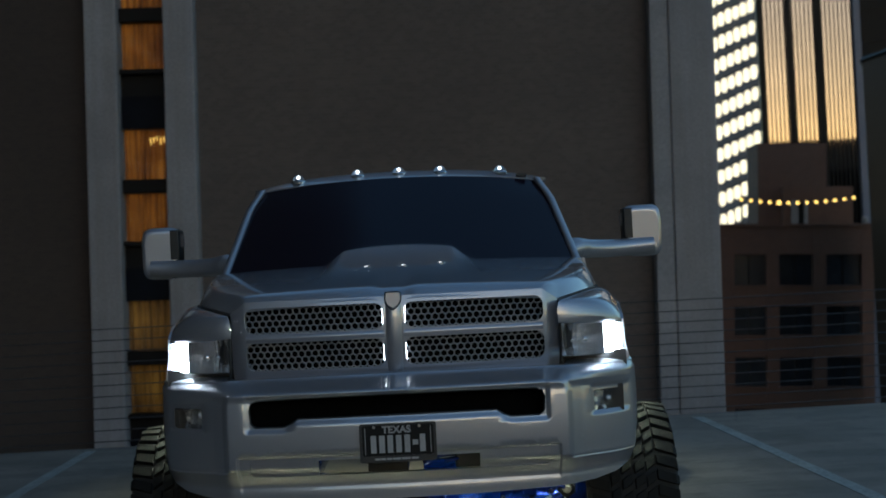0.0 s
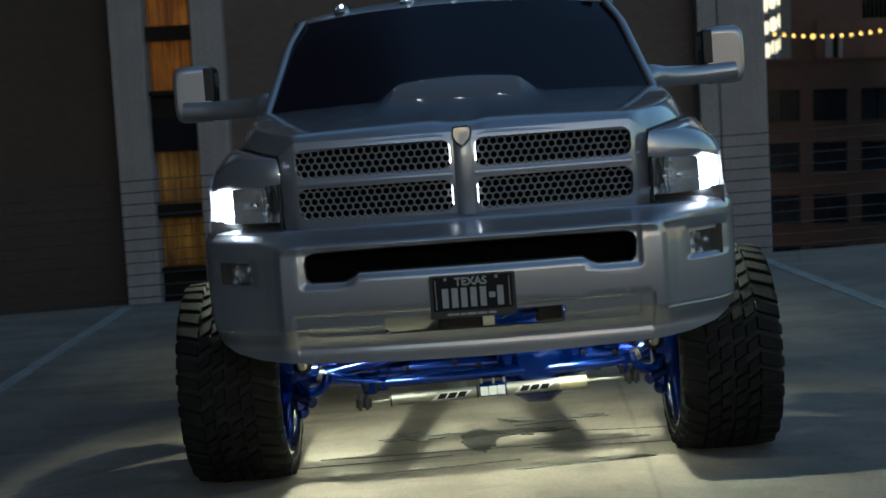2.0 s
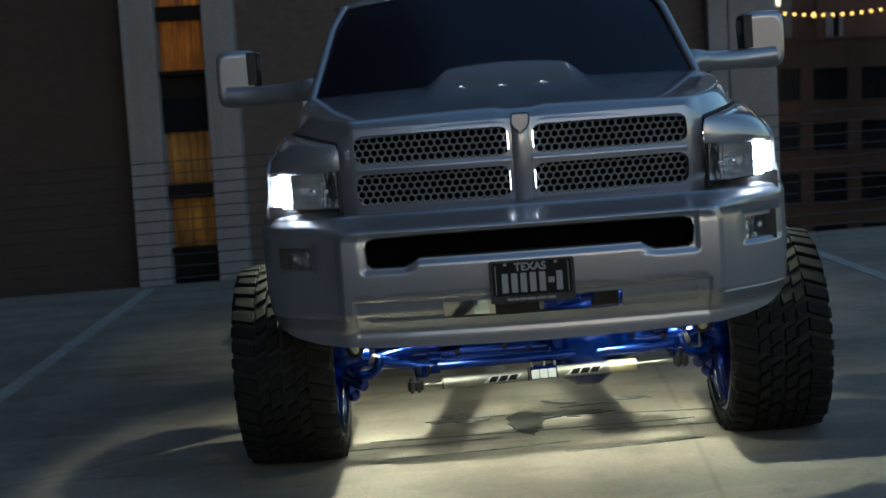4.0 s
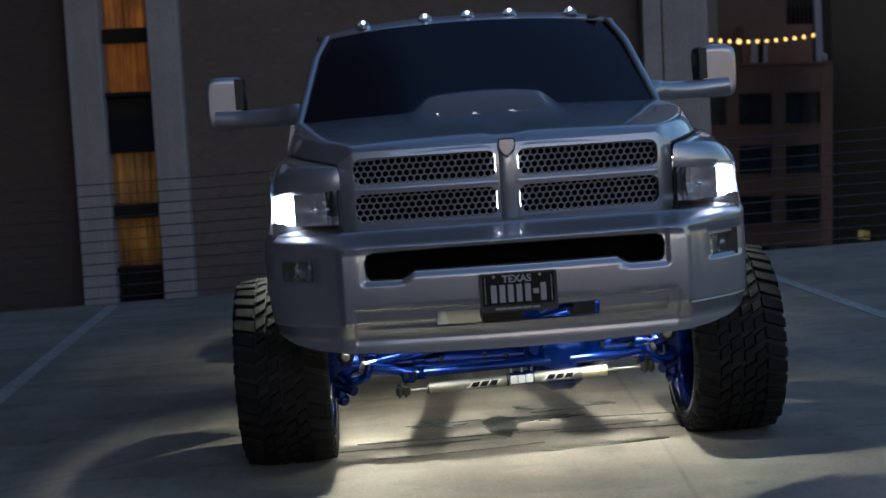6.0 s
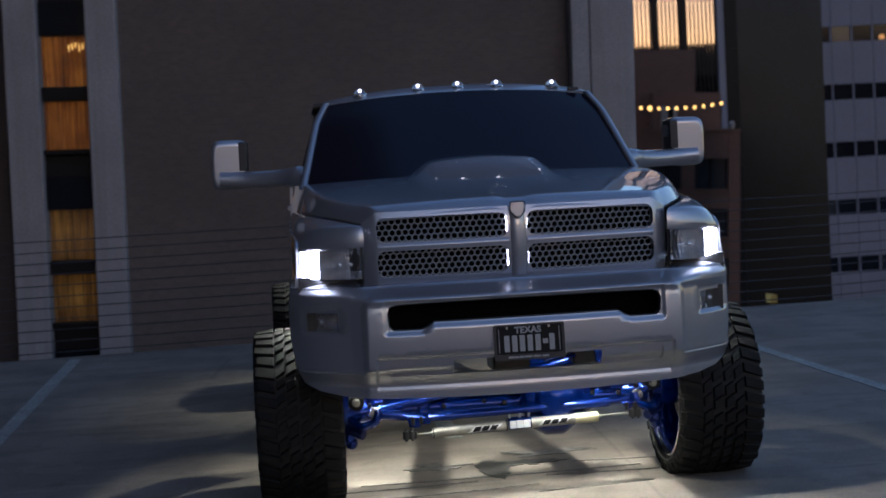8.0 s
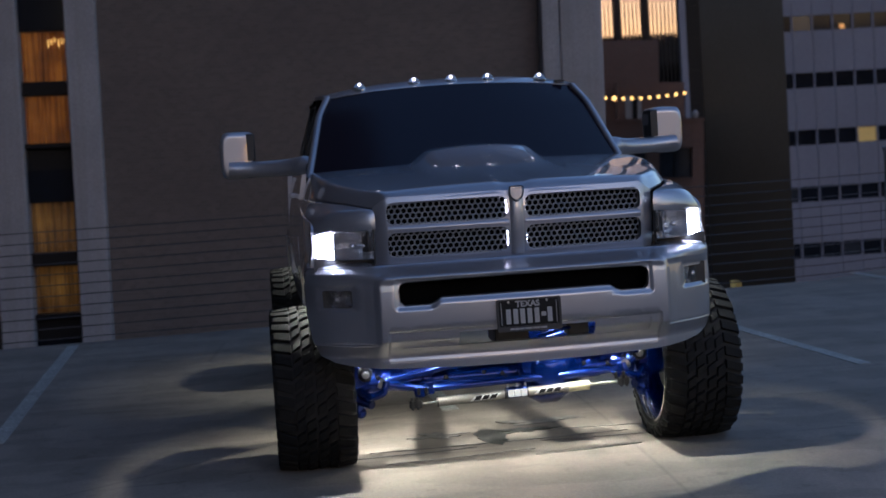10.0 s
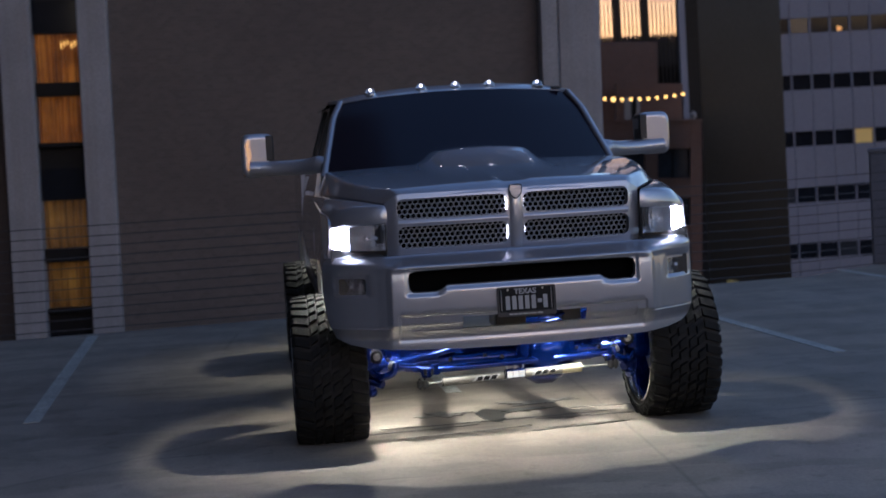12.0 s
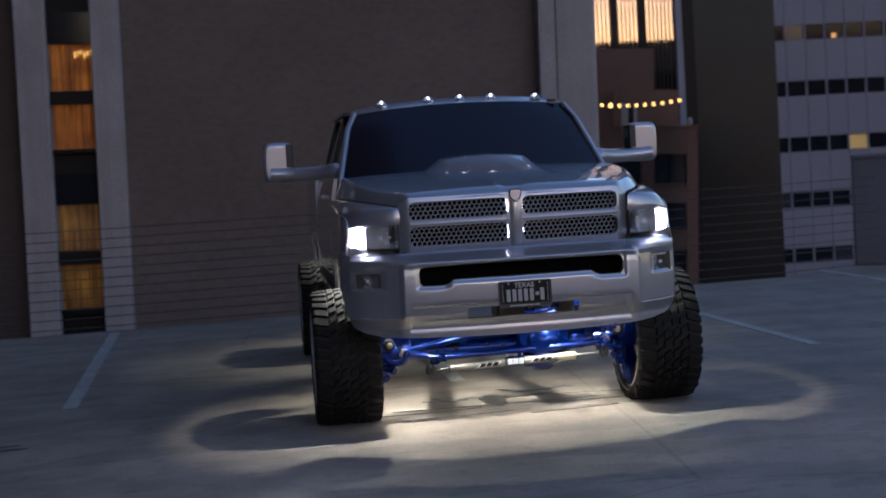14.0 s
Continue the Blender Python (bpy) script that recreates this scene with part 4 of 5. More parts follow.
for s in (-1, 1):
    hl = hub("headlight", truck, "clear rectangular headlight with its outer beam lit")
    fx = lambda u: s * (0.686 + 0.268 * u)
    bm = bmesh.new()
    sheet(bm, lambda u, v: (fx(u), lamp_y(0.690 + 0.264 * u), 1.108 + (0.142 - 0.018 * u) * v), 24, 8)
    thicken(bm, (0, 0.006, 0))
    lens = part("lens", bm, clear, hl, "clear headlight lens", smooth=60)
    lens.visible_shadow = False
    bm = bmesh.new()

    def bowl(u, v):
        ax = 0.690 + 0.176 * u
        deep = 0.085 * (1 - (2 * v - 1) ** 2) ** 0.8 * min(1, 8 * u, 8 * (1 - u)) * (0.45 + 0.55 * abs(math.cos(u * math.pi * 1.4)))
        return (s * ax, lamp_y(ax) + 0.012 + deep + 0.004 * math.sin(u * 62) + 0.002 * math.sin(v * 40), 1.108 + 0.142 * v)
    sheet(bm, bowl, 90, 36)
    part("reflector", bm, lamp_chrome, hl, "faceted chrome reflector", smooth=50)
    bm = bmesh.new()
    sheet(bm, lambda u, v: (s * (0.868 + 0.004 * math.sin(v * 20)), lamp_y(0.868) + 0.008 + 0.09 * u, 1.108 + 0.142 * v), 4, 8)
    thicken(bm, (s * 0.004, 0, 0))
    part("divider", bm, lamp_chrome, hl, "bright divider beside the lit beam unit")
    for ax, r in ((0.785, 0.017), (0.735, 0.010)):
        bm = bmesh.new()
        bmesh.ops.create_uvsphere(bm, u_segments=16, v_segments=10, radius=r, matrix=Matrix.Translation((s * ax, lamp_y(ax) + 0.030, 1.172)))
        part("bulb_shield", bm, chrome, hl)
    bm = bmesh.new()
    sheet(bm, lambda u, v: (s * (0.874 + 0.076 * u), lamp_y(0.874 + 0.076 * u) + 0.009 + 0.004 * math.cos(u * 3.1), 1.112 + (0.122 - 0.006 * u) * v), 8, 4)
    thicken(bm, (0, 0.01, 0))
    part("beam", bm, xenon, hl, "glaring white lit beam unit", smooth=60)
    bm = bmesh.new()
    tube(bm, [(s * 0.686, 0.222, 1.262), (s * 0.686, 0.222, 1.09), (s * 0.70, 0.225, 1.082)], 0.006, 8, 2)
    part("seal", bm, black, hl, "black rubber seal")


# front wings
def brow(s):
    bm = bmesh.new()

    def top(u, v):
        v = v ** 1.5
        xf = 0.675 + 0.288 * u
        y = lamp_y(max(0.69, xf)) - 0.004 + (1.74 - lamp_y(max(0.69, xf))) * v ** 1.25
        xs = shut_x(y) + 0.003
        xo = 0.990 - 0.030 * (1 - smoothstep(0.38, 0.80, y))
        x = xs + (xo - xs) * u if v > 0 else xf
        z = shut_z(y) - 0.008 - (0.088 - 0.065 * v) * u ** 2.0 + 0.003 * math.sin(math.pi * u) * (1 - v)
        k = min(1, v / (0.03 + 0.13 * u))
        low = 1.256 - 0.018 * u
        z = low + (z - low) * math.sqrt(max(0, 1 - (1 - k) ** 2.2))
        return (s * x, y, z)
    sheet(bm, top, 26, 80)
    thicken(bm, (0, 0.003, -0.008))
    return bm


def arch_z(y, cy, r, base):
    d = abs(y - cy)
    return 0.46 + math.sqrt(r * r - d * d) if d < r else base


def flank(s, y0, y1, cy, r, base, z_top, x_top=0.992):
    bm = bmesh.new()

    def side(u, v):
        y = y0 + (y1 - y0) * u
        lo = arch_z(y, cy, r, base) if y > 0.47 else 1.075
        z = lo + (z_top(y) - lo) * v
        x = x_top + 0.018 * math.sin(math.pi * min(1, max(0, (z - 0.7) / 0.8))) * 0.6
        lip = 0.014 * (1 - smoothstep(0, 0.10, z - lo)) if abs(y - cy) < r else 0
        if y0 < 1:
            x -= 0.030 * (1 - smoothstep(0.38, 0.80, y))
        return (s * (x + lip), y, z)
    sheet(bm, side, 48, 14)
    thicken(bm, (-s * 0.02, 0, 0))
    return bm


def wing_top(y):
    """Height of the wing's outer edge, where the brow meets the side."""
    v = (max(0, y - 0.383) / 1.357) ** 0.8
    z = shut_z(y) - 0.010 - 0.088 + 0.065 * v
    return 1.236 + (z - 1.236) * math.sqrt(max(0, 1 - (1 - min(1, v / 0.16)) ** 2.2))


for s in (-1, 1):
    wing = hub("front_wing", truck, "silver front wing over the wheel")
    part("brow", brow(s), paint, wing, smooth=45)
    part("side", flank(s, 0.385, 1.735, AXLE_Y, 0.575, 0.78, wing_top), paint, wing, smooth=45)
    bm = bmesh.new()
    sheet(bm, lambda u, v: (s * (0.40 + 0.585 * u), AXLE_Y + 0.50 * math.cos(math.pi * (0.24 + 0.66 * v)), 0.62 + 0.63 * math.sin(math.pi * (0.24 + 0.66 * v)) ** 0.6), 2, 20)
    part("wheel_well_liner", bm, black, wing, "black wheel well liner")
    # added sheet that keeps the wheel well light from showing through the seam
    bm = bmesh.new()
    sheet(bm, lambda u, v: (s * (shut_x(0.24 + 1.5 * u) - 0.012), 0.24 + 1.5 * u, 1.14 + (shut_z(0.24 + 1.5 * u) - 0.012 - 1.14) * v), 24, 2)
    thicken(bm, (s * 0.016, 0, 0))
    part("seam_light_stop", bm, black, wing, "black sheet added inside the hood seam to stop lamp light", smooth=0)
    # unseen panels added to keep lamp light out of the hood gap
    part("well_light_stop", boxes(((min(s * 0.40, s * 0.985), 1.20, 1.235), (max(s * 0.40, s * 0.985), 1.75, 1.25)), ((min(s * 0.62, s * 0.60), 0.36, 1.10), (max(s * 0.62, s * 0.60), 1.70, 1.33))), black, wing, "black inner panel added to block the wheel well lamp", smooth=0)

# cab
cab = hub("cab", truck, "silver crew cab with a blacked-out windscreen")
WS = lambda u, v: ((2 * u - 1) * (0.895 - 0.128 * v - 0.035 * smoothstep(0.72, 1.05, v)), 1.715 + 0.50 * v - 0.22 * (1 - (2 * u - 1) ** 2) * (1 - 0.45 * v), 1.515 + 0.455 * v + 0.035 * (1 - (2 * u - 1) ** 2) * v)
bm = bmesh.new()
sheet(bm, WS, 40, 20)
thicken(bm, (0, 0.006, -0.004))
part("windscreen", bm, tint, cab, "dark tinted windscreen", smooth=60)


def roof_point(u, v):
    a = 2 * u - 1
    k = abs(a)
    y = 2.215 - 0.115 * (1 - a * a) + (1.85 + 0.115 * (1 - a * a)) * v
    x = a * (0.765 + 0.06 * k ** 6 * smoothstep(0, 0.12, v))
    front = math.sqrt(max(0, 1 - (1 - min(1, v / 0.14)) ** 2))
    z = 1.972 + 0.035 * (1 - a * a) + (0.052 - 0.035 * k ** 5) * front
    return (x, y, z)


bm = bmesh.new()
sheet(bm, roof_point, 40, 30)
thicken(bm, (0, 0.004, -0.02))
part("roof", bm, paint, cab, smooth=45)
for s in (-1, 1):
    bm = bmesh.new()
    prof = lambda t: Vector((s * (0.916 - 0.128 * t - 0.035 * smoothstep(0.72, 1.05, t)), 1.71 + 0.51 * t, 1.50 + 0.478 * t))
    sheet(bm, lambda u, v: prof(v) + Vector((s * 0.022 * math.sin(u * 2 * math.pi), 0.032 * math.cos(u * 2 * math.pi), 0)), 10, 12, True)
    part("a_pillar", bm, paint, cab, smooth=60)
    door = hub("front_door", cab, "silver front door with tinted glass")
    low = lambda y0, y1: (lambda u, v: (s * (0.985 + 0.022 * math.sin(math.pi * v) - 0.03 * v ** 3), y0 + (y1 - y0) * u, 0.80 + 0.72 * v))
    bm = bmesh.new()
    sheet(bm, low(1.745, 2.80), 10, 16)
    thicken(bm, (-s * 0.03, 0, 0))
    part("skin", bm, paint, door, smooth=50)
    bm = bmesh.new()
    sheet(bm, lambda u, v: (s * (0.925 - 0.142 * v), 1.80 + 0.40 * v + (2.78 - 1.80 - 0.40 * v) * u, 1.525 + 0.42 * v), 4, 6)
    thicken(bm, (-s * 0.006, 0, 0))
    part("window", bm, tint_side, door, "dark tinted door window", smooth=60)
    part("handle", boxes(((s * 1.0 - 0.012, 2.62, 1.37), (s * 1.0 + 0.025, 2.76, 1.40))), paint, door, bevel=0.006)
    rear = hub("rear_door", cab, "silver rear door with tinted glass")
    bm = bmesh.new()
    sheet(bm, low(2.806, 3.90), 10, 16)
    thicken(bm, (-s * 0.03, 0, 0))
    part("skin", bm, paint, rear, smooth=50)
    bm = bmesh.new()
    sheet(bm, lambda u, v: (s * (0.925 - 0.142 * v), 2.84 + 0.98 * u, 1.525 + 0.42 * v), 4, 6)
    thicken(bm, (-s * 0.006, 0, 0))
    part("window", bm, tint_side, rear, "dark tinted door window", smooth=60)
    for y in (2.80, 3.86):
        bm = bmesh.new()
        box(bm, (-0.03, -0.04, 0), (0.012, 0.04, 0.46), lambda c: (s * (0.928 + c.x * s * s - 0.145 * c.z / 0.46), y + c.y, 1.515 + c.z))
        part("pillar", bm, black, cab, "blacked-out door pillar", bevel=0.006)
part("interior", boxes(((-0.86, 1.80, 0.86), (0.86, 3.88, 1.50))), black, cab, "black trimmed interior")
part("back_wall", boxes(((-0.80, 3.90, 0.85), (0.80, 3.96, 1.97))), tint_side, cab)
bm = bmesh.new()
sheet(bm, lambda u, v: ((2 * u - 1) * (0.90 - 0.01 * v), 1.60 + 0.14 * v - 0.17 * (1 - (2 * u - 1) ** 2), 1.500 + 0.006 * v), 30, 4)
thicken(bm, (0, 0, -0.02))
part("cowl", bm, black, cab, "black cowl panel below the windscreen")

part("gutter_clip", boxes(((0.645, 2.175, 1.985), (0.705, 2.21, 2.002))), black, cab, "small black clip at the roof gutter", bevel=0.004)

# five clearance lamps on the roof
for k, x in enumerate((-0.557, -0.226, 0.0, 0.226, 0.557)):
    lampo = hub("clearance_lamp", cab, "clear domed clearance lamp, lit white")
    y = 2.165 + 0.17 * x * x
    z = 2.032 - 0.045 * x * x
    bm = bmesh.new()
    lathe(bm, [(z - 0.014, 0.0), (z - 0.014, 0.040), (z - 0.002, 0.042), (z + 0.004, 0.036), (z + 0.004, 0.0)], 20, (x, y, 0), "z", False)
    part("base", bm, chrome, lampo)
    bm = bmesh.new()
    lathe(bm, [(z + 0.005, 0.034), (z + 0.018, 0.032), (z + 0.030, 0.022), (z + 0.035, 0.008), (z + 0.0355, 0.0005)], 20, (x, y, 0), "z", False)
    dome = part("dome", bm, clear, lampo, "clear ribbed dome", smooth=70)
    dome.visible_shadow = False
    bm = bmesh.new()
    bmesh.ops.create_uvsphere(bm, u_segments=12, v_segments=8, radius=0.008, matrix=Matrix.Translation((x, y - 0.004, z + 0.017)))
    part("bulb", bm, dome_lit, lampo, "small lit white bulb")

# towing mirrors
for s in (-1, 1):
    mir = hub("towing_mirror", truck, "silver extended towing mirror")
    bm = bmesh.new()

    def shell(u, v):
        a = 2 * math.pi * u
        c, d = math.cos(a), math.sin(a)
        px = abs(c) ** 0.42 * (1 if c > 0 else -1)
        pz = abs(d) ** 0.42 * (1 if d > 0 else -1)
        w = 1.5 * v - 0.5
        if w < 0:
            k, y = 0.84 * (1 + 2 * w) + 0.001, 2.10
        else:
            k, y = 0.84 + 0.16 * math.sqrt(max(0, 1 - (1 - min(1, w / 0.30)) ** 2)), 2.10 + 0.17 * w
        return (s * (1.318 + 0.104 * px * k - 0.010 * pz * k * max(0, -px)), y, 1.655 + 0.142 * pz * k)
    rows = sheet(bm, shell, 40, 24, True)
    bmesh.ops.remove_doubles(bm, verts=rows[0], dist=0.003)
    bm.faces.new(rows[-1])
    part("housing", bm, paint, mir, smooth=50)
    bm = bmesh.new()
    sheet(bm, lambda u, v: (s * (1.226 + 0.185 * u), 2.273, 1.525 + 0.26 * v), 2, 2)
    thicken(bm, (0, 0.004, 0))
    part("mirror_glass", bm, chrome, mir, smooth=0)
    bm = boxes(((s * 1.238 - 0.026, 2.098, 1.615), (s * 1.238 + 0.026, 2.25, 1.780)))
    part("inner_trim", bm, black, mir, "dark inner edge trim", bevel=0.008)
    bm = bmesh.new()
    tube(bm, [(s * 0.93, 1.93, 1.572), (s * 1.04, 2.02, 1.566), (s * 1.20, 2.09, 1.566), (s * 1.37, 2.11, 1.575)], [0.056, 0.050, 0.048, 0.044], 16)
    part("arm", bm, paint, mir, smooth=60)
    bm = bmesh.new()
    tube(bm, [(s * 0.895, 1.86, 1.555), (s * 0.925, 1.905, 1.57), (s * 0.975, 1.955, 1.572)], [0.040, 0.060, 0.052], 16)
    part("mount", bm, paint, mir, "faired mirror mount", smooth=60)

# bed behind the cab
bed = hub("bed", truck, "silver pickup bed")
for s in (-1, 1):
    part("side", flank(s, 3.93, 5.85, REAR_Y, 0.60, 0.80, lambda y: 1.50), paint, bed, smooth=45)
part("floor", boxes(((-0.95, 3.97, 1.26), (0.95, 5.83, 1.30))), black, bed)
part("front_panel", boxes(((-0.96, 3.965, 1.26), (0.96, 3.995, 1.50))), paint, bed)
part("tailgate", boxes(((-0.96, 5.83, 0.95), (0.96, 5.88, 1.50))), paint, bed, bevel=0.01)


# ---------------------------------------------------------------- wheels
def tyre_mesh():
    bm = bmesh.new()
    w, r = TYRE_W / 2, TYRE_R
    prof = [(-w * 0.78, 0.315), (-w * 0.95, 0.33), (-w, 0.365), (-w * 0.98, r - 0.043), (-w * 0.90, r - 0.030), (-w * 0.6, r - 0.023), (0, r - 0.021),
            (w * 0.6, r - 0.023), (w * 0.90, r - 0.030), (w * 0.98, r - 0.043), (w, 0.365), (w * 0.95, 0.33), (w * 0.78, 0.315), (0, 0.325)]
    lathe(bm, prof, 72)
    for s in (-1, 1):
        lathe(bm, [(s * w * 0.985, 0.348), (s * (w * 0.985 + 0.006), 0.351), (s * (w * 0.985 + 0.006), 0.357), (s * w * 0.985, 0.360)], 72)
    flatten(bm)
    return bm


def lug(bm, x0, x1, a0, a1, lean0, lean1, h, drop):
    """One tread block between two cross positions and two angles; its ends lean round the tyre."""
    pts = []
    for top in (0, 1):
        for x, lean, dr in ((x0, lean0, drop[0]), (x1, lean1, drop[1])):
            for a in (a0, a1):
                r = TYRE_R - dr - (0 if top else h)
                k = 1.0 if top else 1.06
                mid = (a0 + a1) / 2
                ang = mid + (a - mid) * k + lean
                pts.append(bm.verts.new((x, r * math.cos(ang), r * math.sin(ang))))
    for f in ((4, 5, 7, 6), (0, 1, 5, 4), (2, 6, 7, 3), (0, 4, 6, 2), (1, 3, 7, 5), (0, 2, 3, 1)):
        bm.faces.new([pts[i] for i in f])


def tread_mesh():
    bm = bmesh.new()
    n = 38
    step = 2 * math.pi / n
    rnd = random.Random(3)
    w = TYRE_W / 2
    for i in range(n):
        a = i * step
        for s in (-1, 1):
            o = 0.5 * step * (s > 0)
            j = rnd.uniform(-0.09, 0.09) * step
            # shoulder blocks, wrapping a little down the side
            q = s * step
            long = w * (0.98 if i % 2 else 0.93)
            lug(bm, s * w * 0.53, s * long, a + o + 0.09 * step, a + o + 0.75 * step, -0.08 * q, 0.30 * q, 0.032, (0.001, 0.013))
            lug(bm, s * long, s * w * 1.02, a + o + 0.11 * step, a + o + 0.73 * step, 0.30 * q, 0.34 * q, 0.026, (0.014, 0.048 if i % 2 else 0.036))
            # two rows of inner blocks, staggered and leaning the other way
            lug(bm, s * w * 0.035, s * w * 0.25, a + o + j + 0.15 * step, a + o + j + 0.79 * step, 0.40 * q, 0.02 * q, 0.027, (0.0, 0.0))
            lug(bm, s * w * 0.29, s * w * 0.49, a + o - j + 0.52 * step, a + o - j + 1.14 * step, 0.06 * q, -0.34 * q, 0.027, (0.0, 0.001))
    flatten(bm)
    return bm


def flatten(bm):
    """Press the foot of the tyre flat where it carries the load."""
    for v in bm.verts:
        if v.co.z < -FOOT:
            v.co.z = -FOOT + 0.02 * (v.co.z + FOOT)
            v.co.x *= 1.02


def build_wheel():
    w = hub("wheel", truck, "wide mud-terrain tyre on a deep blue wheel")
    part("tyre", tyre_mesh(), sidewall, w, "wide black tyre with dusty sidewalls", smooth=50)
    part("tread", tread_mesh(), rubber, w, "chunky interlocking tread blocks", smooth=30, bevel=0.0055)
    h = TYRE_W / 2
    bm = bmesh.new()
    lathe(bm, [(-h * 0.86, 0.322), (-h * 0.80, 0.308), (-h * 0.70, 0.302), (h * 0.55, 0.290), (h * 0.70, 0.302), (h * 0.80, 0.312), (h * 0.80, 0.320), (h * 0.6, 0.315), (-h * 0.7, 0.318)], 56)
    part("barrel", bm, blue, w, "candy blue inner barrel", smooth=40)
    for s in (-1, 1):
        bm = bmesh.new()
        lathe(bm, [(s * h * 0.86, 0.306), (s * h * 0.95, 0.312), (s * h * 0.985, 0.322), (s * h * 0.96, 0.330), (s * h * 0.84, 0.326)], 56)
        part("rim_lip", bm, chrome, w, "polished rim lip", smooth=60)
    bm = bmesh.new()
    for k in range(8):
        a = 2 * math.pi * k / 8
        rot = Matrix.Rotation(a, 4, "X")
        vs = box(bm, (h * 0.30, -0.028, 0.05), (h * 0.52, 0.028, 0.300))
        for v in vs:
            v.co.y *= 1.0 if v.co.z > 0.1 else 0.7
            v.co = rot @ v.co
    lathe(bm, [(h * 0.25, 0.0), (h * 0.25, 0.075), (h * 0.56, 0.070), (h * 0.58, 0.0)], 24, closed=False)
    part("spokes", bm, chrome, w, "polished eight-spoke centre", bevel=0.004)
    bm = bmesh.new()
    lathe(bm, [(-h * 0.50, 0.0), (-h * 0.50, 0.165), (-h * 0.40, 0.165), (-h * 0.40, 0.0)], 40, closed=False)
    part("brake_disc", bm, zinc, w)
    return w


first = build_wheel()
first.location = (TYRE_X, AXLE_Y, FOOT)
for x, y, turn, size in ((-TYRE_X, AXLE_Y, 180, 1), (TYRE_X - 0.03, REAR_Y, 0, 0.965), (0.03 - TYRE_X, REAR_Y, 180, 0.965)):
    copy_thing(first, Matrix.Translation((x, y, FOOT * size)) @ Matrix.Rotation(radians(turn), 4, "Z") @ Matrix.Scale(size, 4))

# ---------------------------------------------------------------- front axle and steering
axle = hub("front_axle", truck, "candy blue solid front axle")
bm = tubes(([(-0.72, AXLE_Y, 0.405), (0.72, AXLE_Y, 0.405)], 0.050))
part("axle_tube", bm, blue, axle, smooth=60)
bm = bmesh.new()
lathe(bm, [(-0.15, 0.03), (-0.145, 0.085), (-0.115, 0.130), (-0.05, 0.168), (0.04, 0.168), (0.085, 0.140), (0.12, 0.11), (0.16, 0.07), (0.2, 0.05)], 28, (0.25, AXLE_Y, 0.395), "x")
part("differential", bm, blue, axle, "blue differential housing", smooth=50)
bm = bmesh.new()
lathe(bm, [(-0.17, 0.0), (-0.165, 0.07), (-0.14, 0.105), (-0.10, 0.115), (-0.05, 0.118)], 24, (0.25, AXLE_Y, 0.43), "y", False)
for k in range(10):
    a = 2 * math.pi * k / 10
    bmesh.ops.create_uvsphere(bm, u_segments=8, v_segments=6, radius=0.010, matrix=Matrix.Translation((0.25 + 0.10 * math.cos(a), AXLE_Y - 0.125, 0.43 + 0.10 * math.sin(a))))
part("differential_cover", bm, blue, axle, "blue bolted differential cover", smooth=50)
